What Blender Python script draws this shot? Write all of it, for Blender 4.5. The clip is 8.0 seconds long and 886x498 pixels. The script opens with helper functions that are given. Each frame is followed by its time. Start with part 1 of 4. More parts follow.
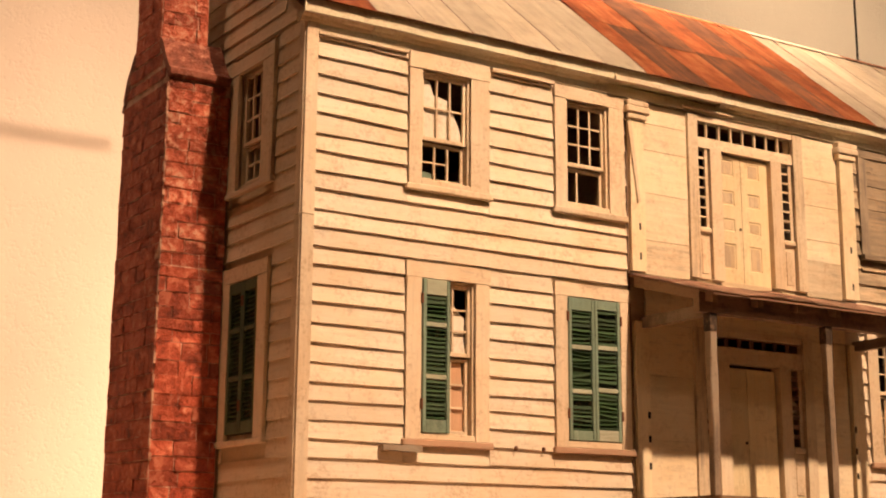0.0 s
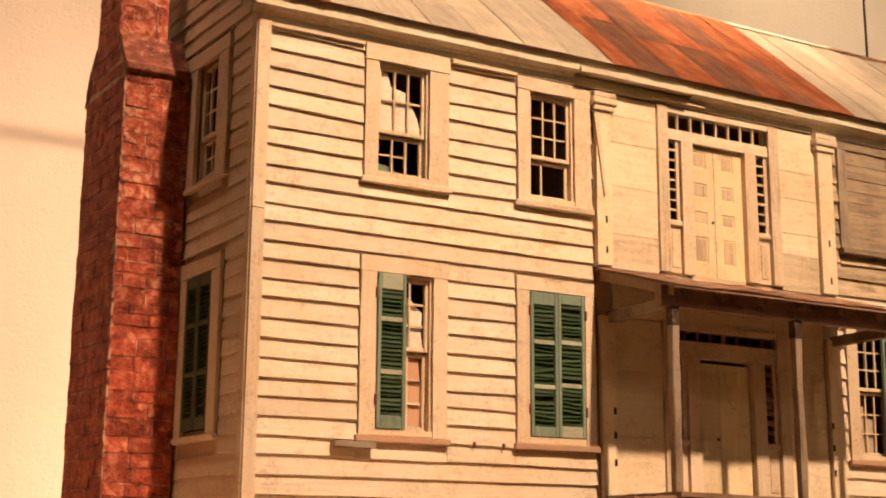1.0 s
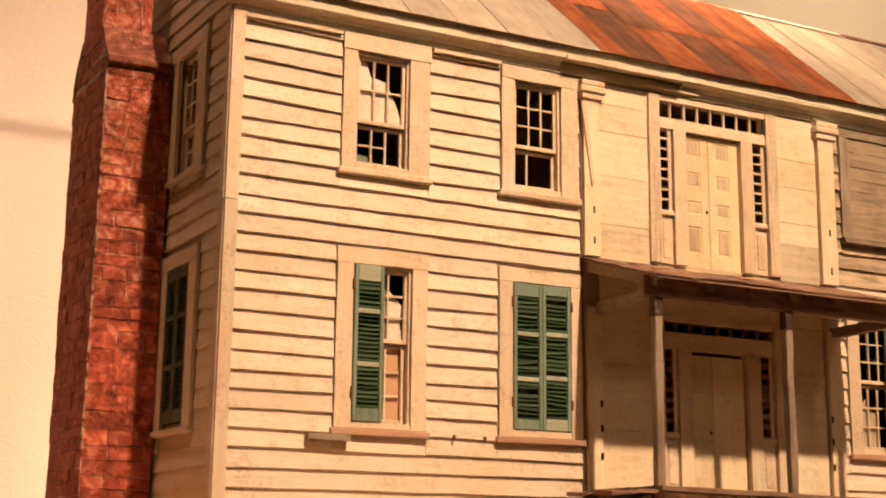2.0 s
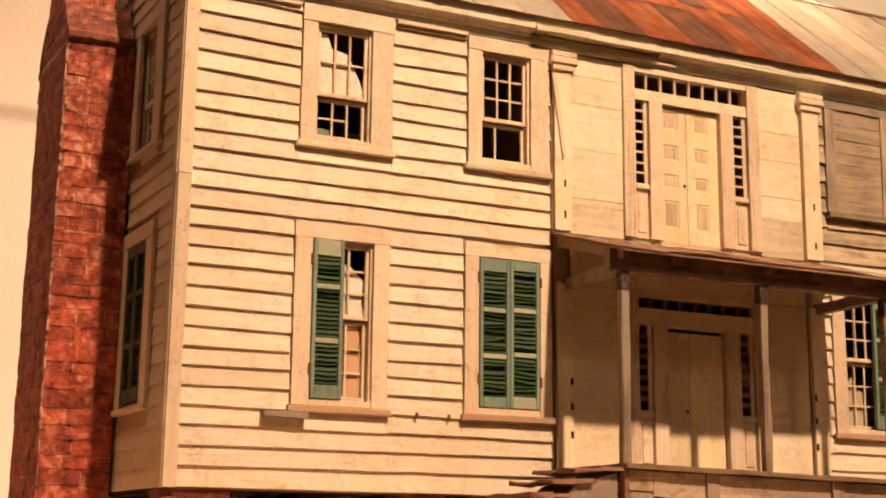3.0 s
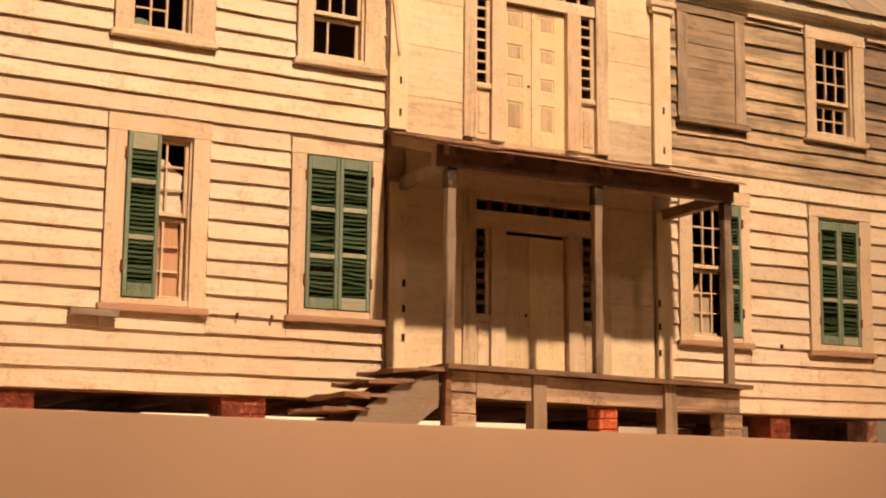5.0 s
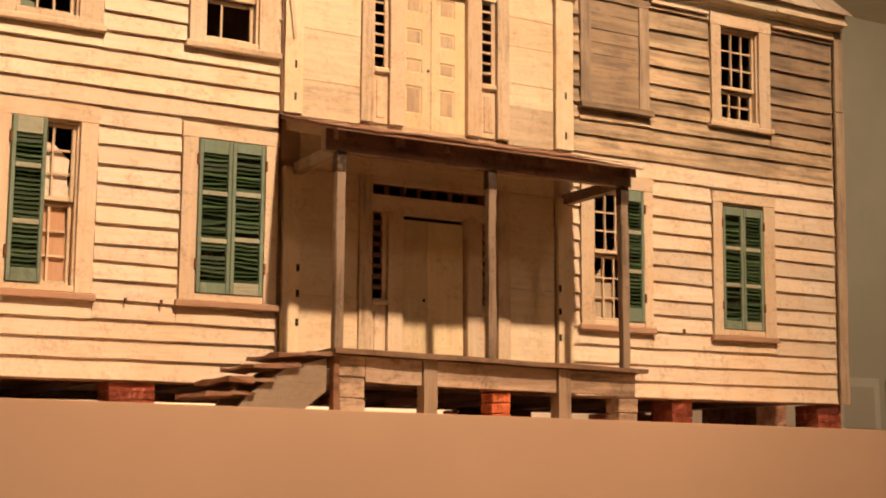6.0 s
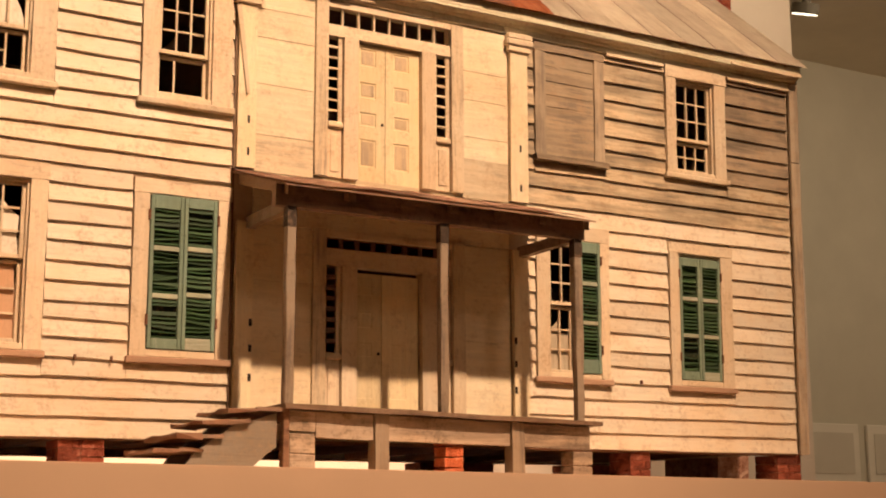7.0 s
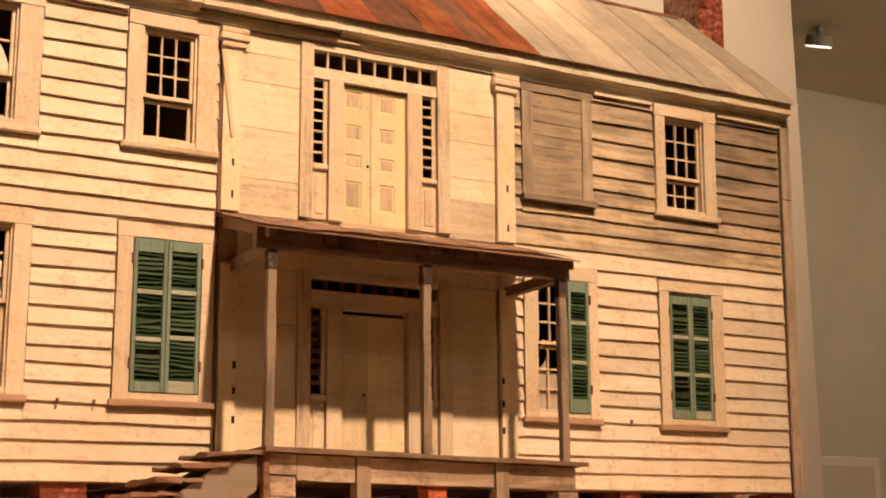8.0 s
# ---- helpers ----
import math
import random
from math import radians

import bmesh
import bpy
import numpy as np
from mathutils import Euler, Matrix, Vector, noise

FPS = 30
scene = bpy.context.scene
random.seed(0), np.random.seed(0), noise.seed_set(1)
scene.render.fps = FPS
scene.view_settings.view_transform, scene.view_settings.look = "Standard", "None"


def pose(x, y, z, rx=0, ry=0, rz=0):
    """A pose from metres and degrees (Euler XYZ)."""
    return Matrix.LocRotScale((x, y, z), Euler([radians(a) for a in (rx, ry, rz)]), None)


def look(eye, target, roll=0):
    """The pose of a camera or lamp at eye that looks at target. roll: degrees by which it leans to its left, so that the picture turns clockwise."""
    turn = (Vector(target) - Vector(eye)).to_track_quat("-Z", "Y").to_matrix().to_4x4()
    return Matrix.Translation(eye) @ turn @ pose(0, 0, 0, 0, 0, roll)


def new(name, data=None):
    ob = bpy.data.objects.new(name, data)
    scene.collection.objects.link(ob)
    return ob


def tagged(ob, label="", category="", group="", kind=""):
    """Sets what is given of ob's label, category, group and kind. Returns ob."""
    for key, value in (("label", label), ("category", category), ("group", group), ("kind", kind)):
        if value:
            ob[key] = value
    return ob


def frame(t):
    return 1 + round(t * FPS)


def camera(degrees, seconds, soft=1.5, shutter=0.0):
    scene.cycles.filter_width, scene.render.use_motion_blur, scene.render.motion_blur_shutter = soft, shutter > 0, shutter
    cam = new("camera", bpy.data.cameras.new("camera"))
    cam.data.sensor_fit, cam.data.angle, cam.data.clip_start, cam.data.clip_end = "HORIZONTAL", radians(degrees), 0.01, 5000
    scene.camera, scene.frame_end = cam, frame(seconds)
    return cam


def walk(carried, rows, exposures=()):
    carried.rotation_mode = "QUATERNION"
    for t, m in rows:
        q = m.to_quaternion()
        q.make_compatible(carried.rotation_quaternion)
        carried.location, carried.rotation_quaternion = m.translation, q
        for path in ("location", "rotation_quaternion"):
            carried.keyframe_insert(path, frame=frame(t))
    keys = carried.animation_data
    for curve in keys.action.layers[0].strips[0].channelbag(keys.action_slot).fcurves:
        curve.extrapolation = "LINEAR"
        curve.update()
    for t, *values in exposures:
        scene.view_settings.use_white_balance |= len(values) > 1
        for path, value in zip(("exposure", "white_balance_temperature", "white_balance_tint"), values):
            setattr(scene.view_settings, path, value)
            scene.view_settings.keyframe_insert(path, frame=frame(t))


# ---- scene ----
PATH = [
    (0, (-0.6789, -1.2129, -0.0404), (-0.1785, -0.3744, 0.1753), 0.38),
    (0.5, (-0.6422, -1.2230, -0.0432), (-0.1528, -0.3783, 0.1735), 0.44),
    (1, (-0.5961, -1.2372, -0.0459), (-0.1192, -0.3857, 0.1721), 0.42),
    (1.5, (-0.5557, -1.2524, -0.0456), (-0.0969, -0.3907, 0.1711), 0.54),
    (3, (-0.4283, -1.2673, -0.0593), (-0.0150, -0.3813, 0.1508), 0.64),
    (3.5, (-0.3858, -1.2700, -0.0658), (0.0253, -0.3810, 0.1360), 0.63),
    (4, (-0.3546, -1.2696, -0.0731), (0.0736, -0.3855, 0.1140), 0.44),
    (4.5, (-0.3347, -1.2682, -0.0813), (0.1086, -0.3886, 0.0914), 0.53),
    (6, (-0.2459, -1.3040, -0.0906), (0.2390, -0.4434, 0.0656), 0.20),
    (6.5, (-0.2288, -1.3118, -0.0904), (0.2618, -0.4568, 0.0779), 0.05),
    (7, (-0.2207, -1.3212, -0.0848), (0.2727, -0.4724, 0.1055), -0.30),
    (7.5, (-0.2103, -1.3341, -0.0761), (0.2821, -0.4880, 0.1280), -0.44),
    (8, (-0.1884, -1.3441, -0.0782), (0.2895, -0.4923, 0.1363), -0.52),
]
cam = camera(35.7, 8.0, soft=2.0)
walk(cam, [(t, look(eye, target, roll)) for t, eye, target, roll in PATH], exposures=[(0, 0.0), (8, 0.0)])

# A museum model of an old house at 1:12; plans below are in metres of the full-size house.
U = 1 / 12

# ---- light: warm ceiling spots of the gallery, with two added fills ----
world = bpy.data.worlds.new("gallery_dark")
scene.world = world
world.use_nodes = True
world.node_tree.nodes["Background"].inputs[0].default_value = (1.0, 0.75, 0.5, 1)
world.node_tree.nodes["Background"].inputs[1].default_value = 0.045


def spot(name, eye, target, watts, colour, cone, radius, blend=0.6):
    data = bpy.data.lights.new(name, "SPOT")
    data.energy, data.color, data.spot_size, data.spot_blend = watts, colour, radians(cone), blend
    data.shadow_soft_size = radius
    ob = new(name, data)
    ob.matrix_world = look(Vector(eye) * U, Vector(target) * U)
    return ob


WARM = (1.0, 0.655, 0.415)
SOFT = (1.0, 0.73, 0.46)
spot("spot_key", (6.5, -38, 44.5), (4.0, 0, 8.6), 1760, WARM, 31, 0.075, 1.0)
spot("spot_wall_wash", (-9.5, 1, 27.3), (-5, 14, 0), 118, WARM, 72, 0.05, 1.0)
spot("spot_wall_wash_right", (19, 1.5, 27.3), (23, 14, 5), 128, SOFT, 76, 0.05, 1.0)
# Added lamps: one whitens the wall seen below the house, one fills the porch.
spot("spot_added_wall_low", (5.5, -4, 27.3), (8, 14, -4), 520, WARM, 38, 0.05, 1.0)
spot("spot_added_fill", (20, -42, 27.3), (6, -6, 0), 45, WARM, 130, 0.2, 1.0)
spot("spot_far_room", (87.4, 42, 44.5), (91, 85, -6), 200, SOFT, 160, 0.3, 1.0)
spot("spot_right_room", (129, 32, 44.5), (116, 85, 4), 200, SOFT, 160, 0.3, 1.0)

# ---- materials ----
def material(name, rough=0.6, metal=0.0):
    m = bpy.data.materials.new(name)
    m.use_nodes = True
    nt = m.node_tree
    b = nt.nodes["Principled BSDF"]
    b.inputs["Roughness"].default_value = rough
    b.inputs["Metallic"].default_value = metal
    b.inputs["Specular IOR Level"].default_value = 0.3
    return m, nt, b


def link(nt, a, b):
    nt.links.new(a, b)


def coords(nt, scale):
    g = nt.nodes.new("ShaderNodeNewGeometry")
    mp = nt.nodes.new("ShaderNodeMapping")
    mp.inputs["Scale"].default_value = scale
    link(nt, g.outputs["Position"], mp.inputs["Vector"])
    return mp.outputs["Vector"]


def noise_of(nt, vec, scale, detail=4.0, rough=0.6):
    n = nt.nodes.new("ShaderNodeTexNoise")
    n.inputs["Scale"].default_value = scale
    n.inputs["Detail"].default_value = detail
    n.inputs["Roughness"].default_value = rough
    link(nt, vec, n.inputs["Vector"])
    return n.outputs["Fac"]


def ramp(nt, fac, stops):
    r = nt.nodes.new("ShaderNodeValToRGB")
    e = r.color_ramp.elements
    while len(e) < len(stops):
        e.new(0.5)
    for el, (p, c) in zip(e, stops):
        el.position, el.color = p, (*c, 1) if len(c) == 3 else c
    link(nt, fac, r.inputs["Fac"])
    return r.outputs["Color"]


def mix(nt, fac, a, b, mode="MIX"):
    n = nt.nodes.new("ShaderNodeMix")
    n.data_type, n.blend_type = "RGBA", mode
    if isinstance(fac, float):
        n.inputs[0].default_value = fac
    else:
        link(nt, fac, n.inputs[0])
    for s, i in ((a, 6), (b, 7)):
        if isinstance(s, tuple):
            n.inputs[i].default_value = (*s, 1)
        else:
            link(nt, s, n.inputs[i])
    return n.outputs[2]


def math_node(nt, op, a, b):
    n = nt.nodes.new("ShaderNodeMath")
    n.operation = op
    n.use_clamp = True
    for s, i in ((a, 0), (b, 1)):
        if isinstance(s, (int, float)):
            n.inputs[i].default_value = s
        else:
            link(nt, s, n.inputs[i])
    return n.outputs[0]


def bump(nt, b, height, strength, distance):
    n = nt.nodes.new("ShaderNodeBump")
    n.inputs["Strength"].default_value = strength
    n.inputs["Distance"].default_value = distance
    link(nt, height, n.inputs["Height"])
    link(nt, n.outputs["Normal"], b.inputs["Normal"])


def per_object(nt, lo, hi):
    info = nt.nodes.new("ShaderNodeObjectInfo")
    r = nt.nodes.new("ShaderNodeMapRange")
    r.inputs[3].default_value, r.inputs[4].default_value = lo, hi
    link(nt, info.outputs["Random"], r.inputs[0])
    c = nt.nodes.new("ShaderNodeCombineColor")
    for i in range(3):
        link(nt, r.outputs[0], c.inputs[i])
    return c.outputs[0]


GRAINS = {"x": (14, 60, 190), "z": (190, 60, 14), "y": (60, 14, 190)}


def painted(name, coat, wood, grain="x", wear=0.5, dirt=(0.40, 0.26, 0.15), rough=0.62, lo=0.86, hi=1.08, dirty=0.45, smear=0.0):
    """Old paint over wood: grain streaks, worn patches that bare the wood, blotches of dirt, fine cracks along the grain."""
    m, nt, b = material(name, rough)
    v = coords(nt, GRAINS[grain])
    streak = noise_of(nt, v, 1.0, 7, 0.7)
    thin = noise_of(nt, coords(nt, tuple(c * 3.2 for c in GRAINS[grain])), 1.0, 4, 0.7)
    plain = coords(nt, (1, 1, 1))
    patch = noise_of(nt, plain, 9.0, 7, 0.7)
    fine = noise_of(nt, plain, 210.0, 4, 0.7)
    both = math_node(nt, "MULTIPLY", streak, patch)
    base = mix(nt, ramp(nt, streak, [(0.33, (0, 0, 0)), (0.66, (1, 1, 1))]), tuple(c * 0.80 for c in coat), coat)
    base = mix(nt, ramp(nt, patch, [(0.38, (0, 0, 0)), (0.64, (0.8, 0.8, 0.8))]), base, (coat[0] * 0.92, coat[1] * 0.80, coat[2] * 0.67))
    bare = ramp(nt, both, [(wear * 0.5 + 0.02, (0, 0, 0)), (wear * 0.5 + 0.12, (1, 1, 1))])
    col = mix(nt, bare, base, wood)
    crack = ramp(nt, thin, [(0.30, (0.5, 0.5, 0.5)), (0.37, (0, 0, 0))])
    col = mix(nt, crack, col, tuple(c * 0.55 for c in wood))
    blot = ramp(nt, math_node(nt, "MULTIPLY", noise_of(nt, plain, 30.0, 5, 0.7), fine), [(0.26, (0, 0, 0)), (0.42, (dirty, dirty, dirty))])
    col = mix(nt, blot, col, dirt)
    if smear:
        stain = noise_of(nt, coords(nt, tuple(c * 0.34 for c in GRAINS[grain])), 1.0, 5, 0.62)
        wide = noise_of(nt, plain, 5.0, 3, 0.5)
        f = ramp(nt, math_node(nt, "ADD", math_node(nt, "MULTIPLY", stain, 0.6), math_node(nt, "MULTIPLY", wide, 0.4)), [(0.47, (0, 0, 0)), (0.60, (smear, smear, smear))])
        col = mix(nt, f, col, tuple(c * 0.62 for c in wood))
    col = mix(nt, 1.0, col, per_object(nt, lo, hi), "MULTIPLY")
    link(nt, col, b.inputs["Base Color"])
    bump(nt, b, math_node(nt, "ADD", streak, math_node(nt, "MULTIPLY", fine, 0.5)), 0.5, 0.0014)
    return m


CREAM = (0.80, 0.70, 0.55)
cream_h = painted("cream_paint_boards", CREAM, (0.58, 0.44, 0.29), "x", 0.57, dirty=0.62)
# front cream made darker for the gables, which face away from the key
cream_side_shaded = painted("cream_paint_shaded_side", (0.72, 0.60, 0.45), (0.50, 0.37, 0.25), "y", 0.56, dirty=0.7)
cream_v = painted("cream_paint_trim", (0.77, 0.65, 0.48), (0.48, 0.36, 0.25), "z", 0.54, dirty=0.65)
cream_trim_h = painted("cream_paint_rails", (0.78, 0.66, 0.49), (0.48, 0.36, 0.25), "x", 0.54, dirty=0.65)
yellow_v = painted("yellowed_door_paint", (0.82, 0.71, 0.47), (0.60, 0.48, 0.30), "z", 0.66)
worn_h = painted("weathered_boards", (0.40, 0.31, 0.215), (0.17, 0.135, 0.10), "x", 0.40, dirty=0.8, smear=0.85)
half_worn_h = painted("half_weathered_boards", (0.64, 0.52, 0.36), (0.25, 0.20, 0.14), "x", 0.46, dirty=0.75, smear=0.8)
plank_worn = painted("weathered_planks", (0.44, 0.35, 0.245), (0.22, 0.175, 0.13), "x", 0.46, dirty=0.7, smear=0.5)
bay_worn = painted("greyed_flush_boards", (0.72, 0.62, 0.45), (0.42, 0.35, 0.25), "x", 0.46, dirty=0.6, smear=0.45)
deck_wood = painted("dark_deck_boards", (0.27, 0.18, 0.12), (0.10, 0.065, 0.045), "x", 0.45, dirt=(0.08, 0.05, 0.03), dirty=0.6)
leg_wood = painted("deck_leg_wood", (0.46, 0.36, 0.26), (0.24, 0.18, 0.13), "z", 0.45, dirty=0.6, smear=0.4)
skirt_wood = painted("porch_skirt_wood", (0.60, 0.47, 0.35), (0.24, 0.17, 0.12), "x", 0.44, dirt=(0.10, 0.07, 0.04), dirty=0.7, smear=0.5)
cream_bay = painted("yellow_cream_flush_boards", (0.84, 0.74, 0.54), (0.58, 0.47, 0.32), "x", 0.56, lo=0.94, hi=1.04)
cream_bay_v = painted("yellow_cream_pilasters", (0.84, 0.74, 0.53), (0.58, 0.47, 0.32), "z", 0.62)
stringer_grey = painted("pale_grey_stringer", (0.28, 0.24, 0.19), (0.20, 0.17, 0.135), "x", 0.55, dirty=0.5)
# almost black wood: the porch roof's shadow on the post heads, as colour
post_head_shade = painted("shaded_post_wood", (0.055, 0.036, 0.025), (0.03, 0.022, 0.016), "z", 0.5)
red_brown = painted("red_brown_glazing_bars", (0.18, 0.10, 0.065), (0.12, 0.07, 0.045), "z", 0.5)
rafter_wood = painted("tan_rafter_wood", (0.36, 0.25, 0.16), (0.2, 0.12, 0.08), "y", 0.45, dirt=(0.1, 0.06, 0.04))
beam_wood = painted("grey_brown_porch_beam", (0.36, 0.25, 0.17), (0.17, 0.11, 0.08), "x", 0.42, dirt=(0.10, 0.06, 0.04), dirty=0.8)
broad = painted("dark_brown_sheathing", (0.33, 0.21, 0.13), (0.17, 0.10, 0.07), "x", 0.45, dirt=(0.05, 0.03, 0.02))
worn_v = painted("weathered_trim", (0.50, 0.41, 0.30), (0.26, 0.21, 0.16), "z", 0.42, dirty=0.7, smear=0.6)
jamb_v = painted("worn_jamb_paint", (0.68, 0.58, 0.42), (0.34, 0.27, 0.20), "z", 0.46, dirty=0.6)
door_worn = painted("worn_door_panel", (0.66, 0.54, 0.36), (0.46, 0.36, 0.25), "z", 0.40)
sill_paint = painted("sill_paint", (0.50, 0.33, 0.23), (0.34, 0.23, 0.16), "x", 0.5)
grey_h = painted("grey_timber_boards", (0.33, 0.215, 0.145), (0.18, 0.10, 0.065), "x", 0.42, dirt=(0.12, 0.08, 0.05), dirty=0.7)
grey_v = painted("grey_timber_posts", (0.34, 0.27, 0.20), (0.17, 0.13, 0.10), "z", 0.42, dirt=(0.12, 0.08, 0.05), dirty=0.7)
brown_y = painted("brown_porch_timber", (0.30, 0.165, 0.10), (0.16, 0.08, 0.05), "y", 0.45, dirt=(0.08, 0.05, 0.03), dirty=0.6)
# shutter green darkened for the shaded gable; green_frame is the lit one
green_shaded = painted("shaded_green_paint", (0.09, 0.13, 0.075), (0.16, 0.18, 0.11), "z", 0.58, dirt=(0.03, 0.04, 0.03))
green_frame = painted("faded_green_paint", (0.21, 0.30, 0.235), (0.38, 0.41, 0.33), "z", 0.58, dirt=(0.06, 0.08, 0.05))
green_slat = painted("dark_green_slats", (0.028, 0.068, 0.024), (0.07, 0.11, 0.05), "x", 0.55, dirt=(0.02, 0.03, 0.02), lo=0.6, hi=1.3)
frieze_grey = painted("grey_frieze_paint", (0.78, 0.74, 0.56), (0.55, 0.50, 0.37), "x", 0.5, dirty=0.6)
inside_wall = painted("inside_plaster", (0.60, 0.50, 0.36), (0.45, 0.35, 0.24), "x", 0.6)
inside_wood = painted("inside_boards", (0.22, 0.14, 0.09), (0.14, 0.09, 0.06), "x", 0.5)
pale_green = painted("pale_green_paint", (0.40, 0.44, 0.34), (0.50, 0.50, 0.40), "x", 0.5, dirt=(0.1, 0.12, 0.08))
# near-black green that paints the shade between shutter slats
slat_gap_shade = painted("green_black_gap_shade", (0.02, 0.036, 0.016), (0.02, 0.03, 0.02), "x", 0.6)
blind_tan = painted("tan_paper", (0.62, 0.40, 0.26), (0.5, 0.3, 0.2), "z", 0.6)
blind_grey = painted("grey_paper", (0.55, 0.50, 0.40), (0.35, 0.3, 0.22), "z", 0.5)
inside_curtain = painted("cream_paper", (0.92, 0.88, 0.76), (0.86, 0.78, 0.62), "z", 0.75)

# black for ironwork, also for the painted darkness of the door gaps
m, nt, b = material("black_iron_and_gaps", 0.6, 0.2)
b.inputs["Base Color"].default_value = (0.02, 0.014, 0.01, 1)
iron_and_gap = m
m, nt, b = material("rust_brown_iron", 0.8, 0.1)
b.inputs["Base Color"].default_value = (0.16, 0.07, 0.04, 1)
rust_iron = m


def brick_material(name, c0, c1, c2, lime=0.60):
    """Rough old brick: blotches, pits and pale lime specks."""
    m, nt, b = material(name, 0.75)
    p = coords(nt, (1, 1, 1))
    n1 = noise_of(nt, p, 60.0, 6, 0.75)
    n2 = noise_of(nt, p, 260.0, 4, 0.7)
    n3 = noise_of(nt, p, 120.0, 5, 0.7)
    col = ramp(nt, n1, [(0.32, c0), (0.50, c1), (0.70, c2)])
    col = mix(nt, ramp(nt, n3, [(lime, (0, 0, 0)), (lime + 0.10, (0.75, 0.75, 0.75))]), col, (0.55, 0.30, 0.20))
    col = mix(nt, ramp(nt, n2, [(0.28, (0.7, 0.7, 0.7)), (0.40, (0, 0, 0))]), col, tuple(c * 0.5 for c in c0))
    col = mix(nt, 1.0, col, per_object(nt, 0.7, 1.3), "MULTIPLY")
    link(nt, col, b.inputs["Base Color"])
    bump(nt, b, math_node(nt, "ADD", n1, math_node(nt, "MULTIPLY", n3, 0.8)), 1.0, 0.005)
    return m


brick_red = brick_material("old_red_brick", (0.12, 0.026, 0.014), (0.44, 0.084, 0.040), (0.62, 0.21, 0.12))
brick_limed = brick_material("limed_red_brick", (0.14, 0.03, 0.016), (0.46, 0.10, 0.05), (0.66, 0.27, 0.16), 0.53)
lime = brick_material("pale_lime_mortar", (0.34, 0.14, 0.09), (0.50, 0.27, 0.18), (0.62, 0.42, 0.30))
brick_pier = brick_material("pier_red_brick", (0.13, 0.032, 0.016), (0.28, 0.066, 0.033), (0.38, 0.12, 0.07))
# red-brown clay, darkened so the shoulders carry their shade in the colour
shoulder_shaded = brick_material("shaded_clay_shoulder", (0.10, 0.03, 0.018), (0.25, 0.075, 0.045), (0.36, 0.13, 0.08))
brick_porch = brick_material("porch_orange_brick", (0.40, 0.10, 0.04), (0.62, 0.155, 0.06), (0.70, 0.24, 0.12))
mortar = brick_material("dirty_red_mortar", (0.20, 0.07, 0.04), (0.46, 0.24, 0.16), (0.72, 0.52, 0.40))


def sheet_metal(name, c0, c1, c2, rough):
    """Sheet roofing with streaks that run down the slope."""
    m, nt, b = material(name, rough, 0.05)
    v = coords(nt, (95, 11, 11))
    s = noise_of(nt, v, 1.0, 5, 0.65)
    p = coords(nt, (1, 1, 1))
    n = noise_of(nt, p, 26.0, 5, 0.65)
    f = noise_of(nt, p, 190.0, 4, 0.7)
    col = ramp(nt, math_node(nt, "ADD", math_node(nt, "MULTIPLY", s, 0.5), math_node(nt, "MULTIPLY", n, 0.5)), [(0.38, c0), (0.50, c1), (0.61, c2)])
    col = mix(nt, 1.0, col, per_object(nt, 0.84, 1.12), "MULTIPLY")
    link(nt, col, b.inputs["Base Color"])
    bump(nt, b, math_node(nt, "ADD", f, s), 0.35, 0.0012)
    return m


tin_pale = sheet_metal("pale_sheet_metal", (0.63, 0.55, 0.43), (0.76, 0.68, 0.54), (0.83, 0.76, 0.62), 0.55)
tin_rust = sheet_metal("rusted_sheet_orange", (0.26, 0.085, 0.04), (0.45, 0.14, 0.055), (0.56, 0.23, 0.10), 0.8)
tin_dark = sheet_metal("rusted_sheet_brown", (0.17, 0.085, 0.055), (0.26, 0.125, 0.075), (0.40, 0.16, 0.075), 0.8)
porch_tin = sheet_metal("porch_sheet_metal", (0.28, 0.17, 0.115), (0.46, 0.28, 0.19), (0.58, 0.38, 0.27), 0.75)
tin_tan = sheet_metal("tan_sheet_metal", (0.62, 0.53, 0.41), (0.74, 0.65, 0.51), (0.82, 0.74, 0.60), 0.55)


def plain_paint(name, colour, rough, bumpy=0.1, var=0.05, relief=0.001):
    m, nt, b = material(name, rough)
    p = coords(nt, (1, 1, 1))
    n = noise_of(nt, p, 2.2, 4, 0.6)
    f = noise_of(nt, p, 160.0, 3, 0.6)
    col = ramp(nt, n, [(0.3, tuple(c * (1 - var) for c in colour)), (0.7, tuple(min(1, c * (1 + var)) for c in colour))])
    col = mix(nt, math_node(nt, "MULTIPLY", f, 0.10), col, tuple(c * 0.8 for c in colour))
    link(nt, col, b.inputs["Base Color"])
    bump(nt, b, math_node(nt, "ADD", f, noise_of(nt, p, 45.0, 4, 0.6)), bumpy, relief)
    return m


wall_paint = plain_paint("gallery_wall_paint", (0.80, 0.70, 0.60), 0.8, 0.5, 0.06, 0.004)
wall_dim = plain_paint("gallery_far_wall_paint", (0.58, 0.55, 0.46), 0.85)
ceiling_paint = plain_paint("gallery_ceiling_paint", (0.80, 0.74, 0.62), 0.85)
floor_paint = plain_paint("gallery_floor", (0.50, 0.35, 0.23), 0.6)
plinth_paint = plain_paint("tan_plinth_paint", (0.62, 0.42, 0.28), 0.6, 0.10, 0.12, 0.0008)
lamp_body = plain_paint("lamp_pale_metal", (0.26, 0.24, 0.20), 0.4)
frame_white = plain_paint("white_picture_frame", (0.78, 0.74, 0.66), 0.4)
paper = plain_paint("picture_paper", (0.62, 0.58, 0.50), 0.7)
m, nt, b = material("lamp_glow", 0.5)
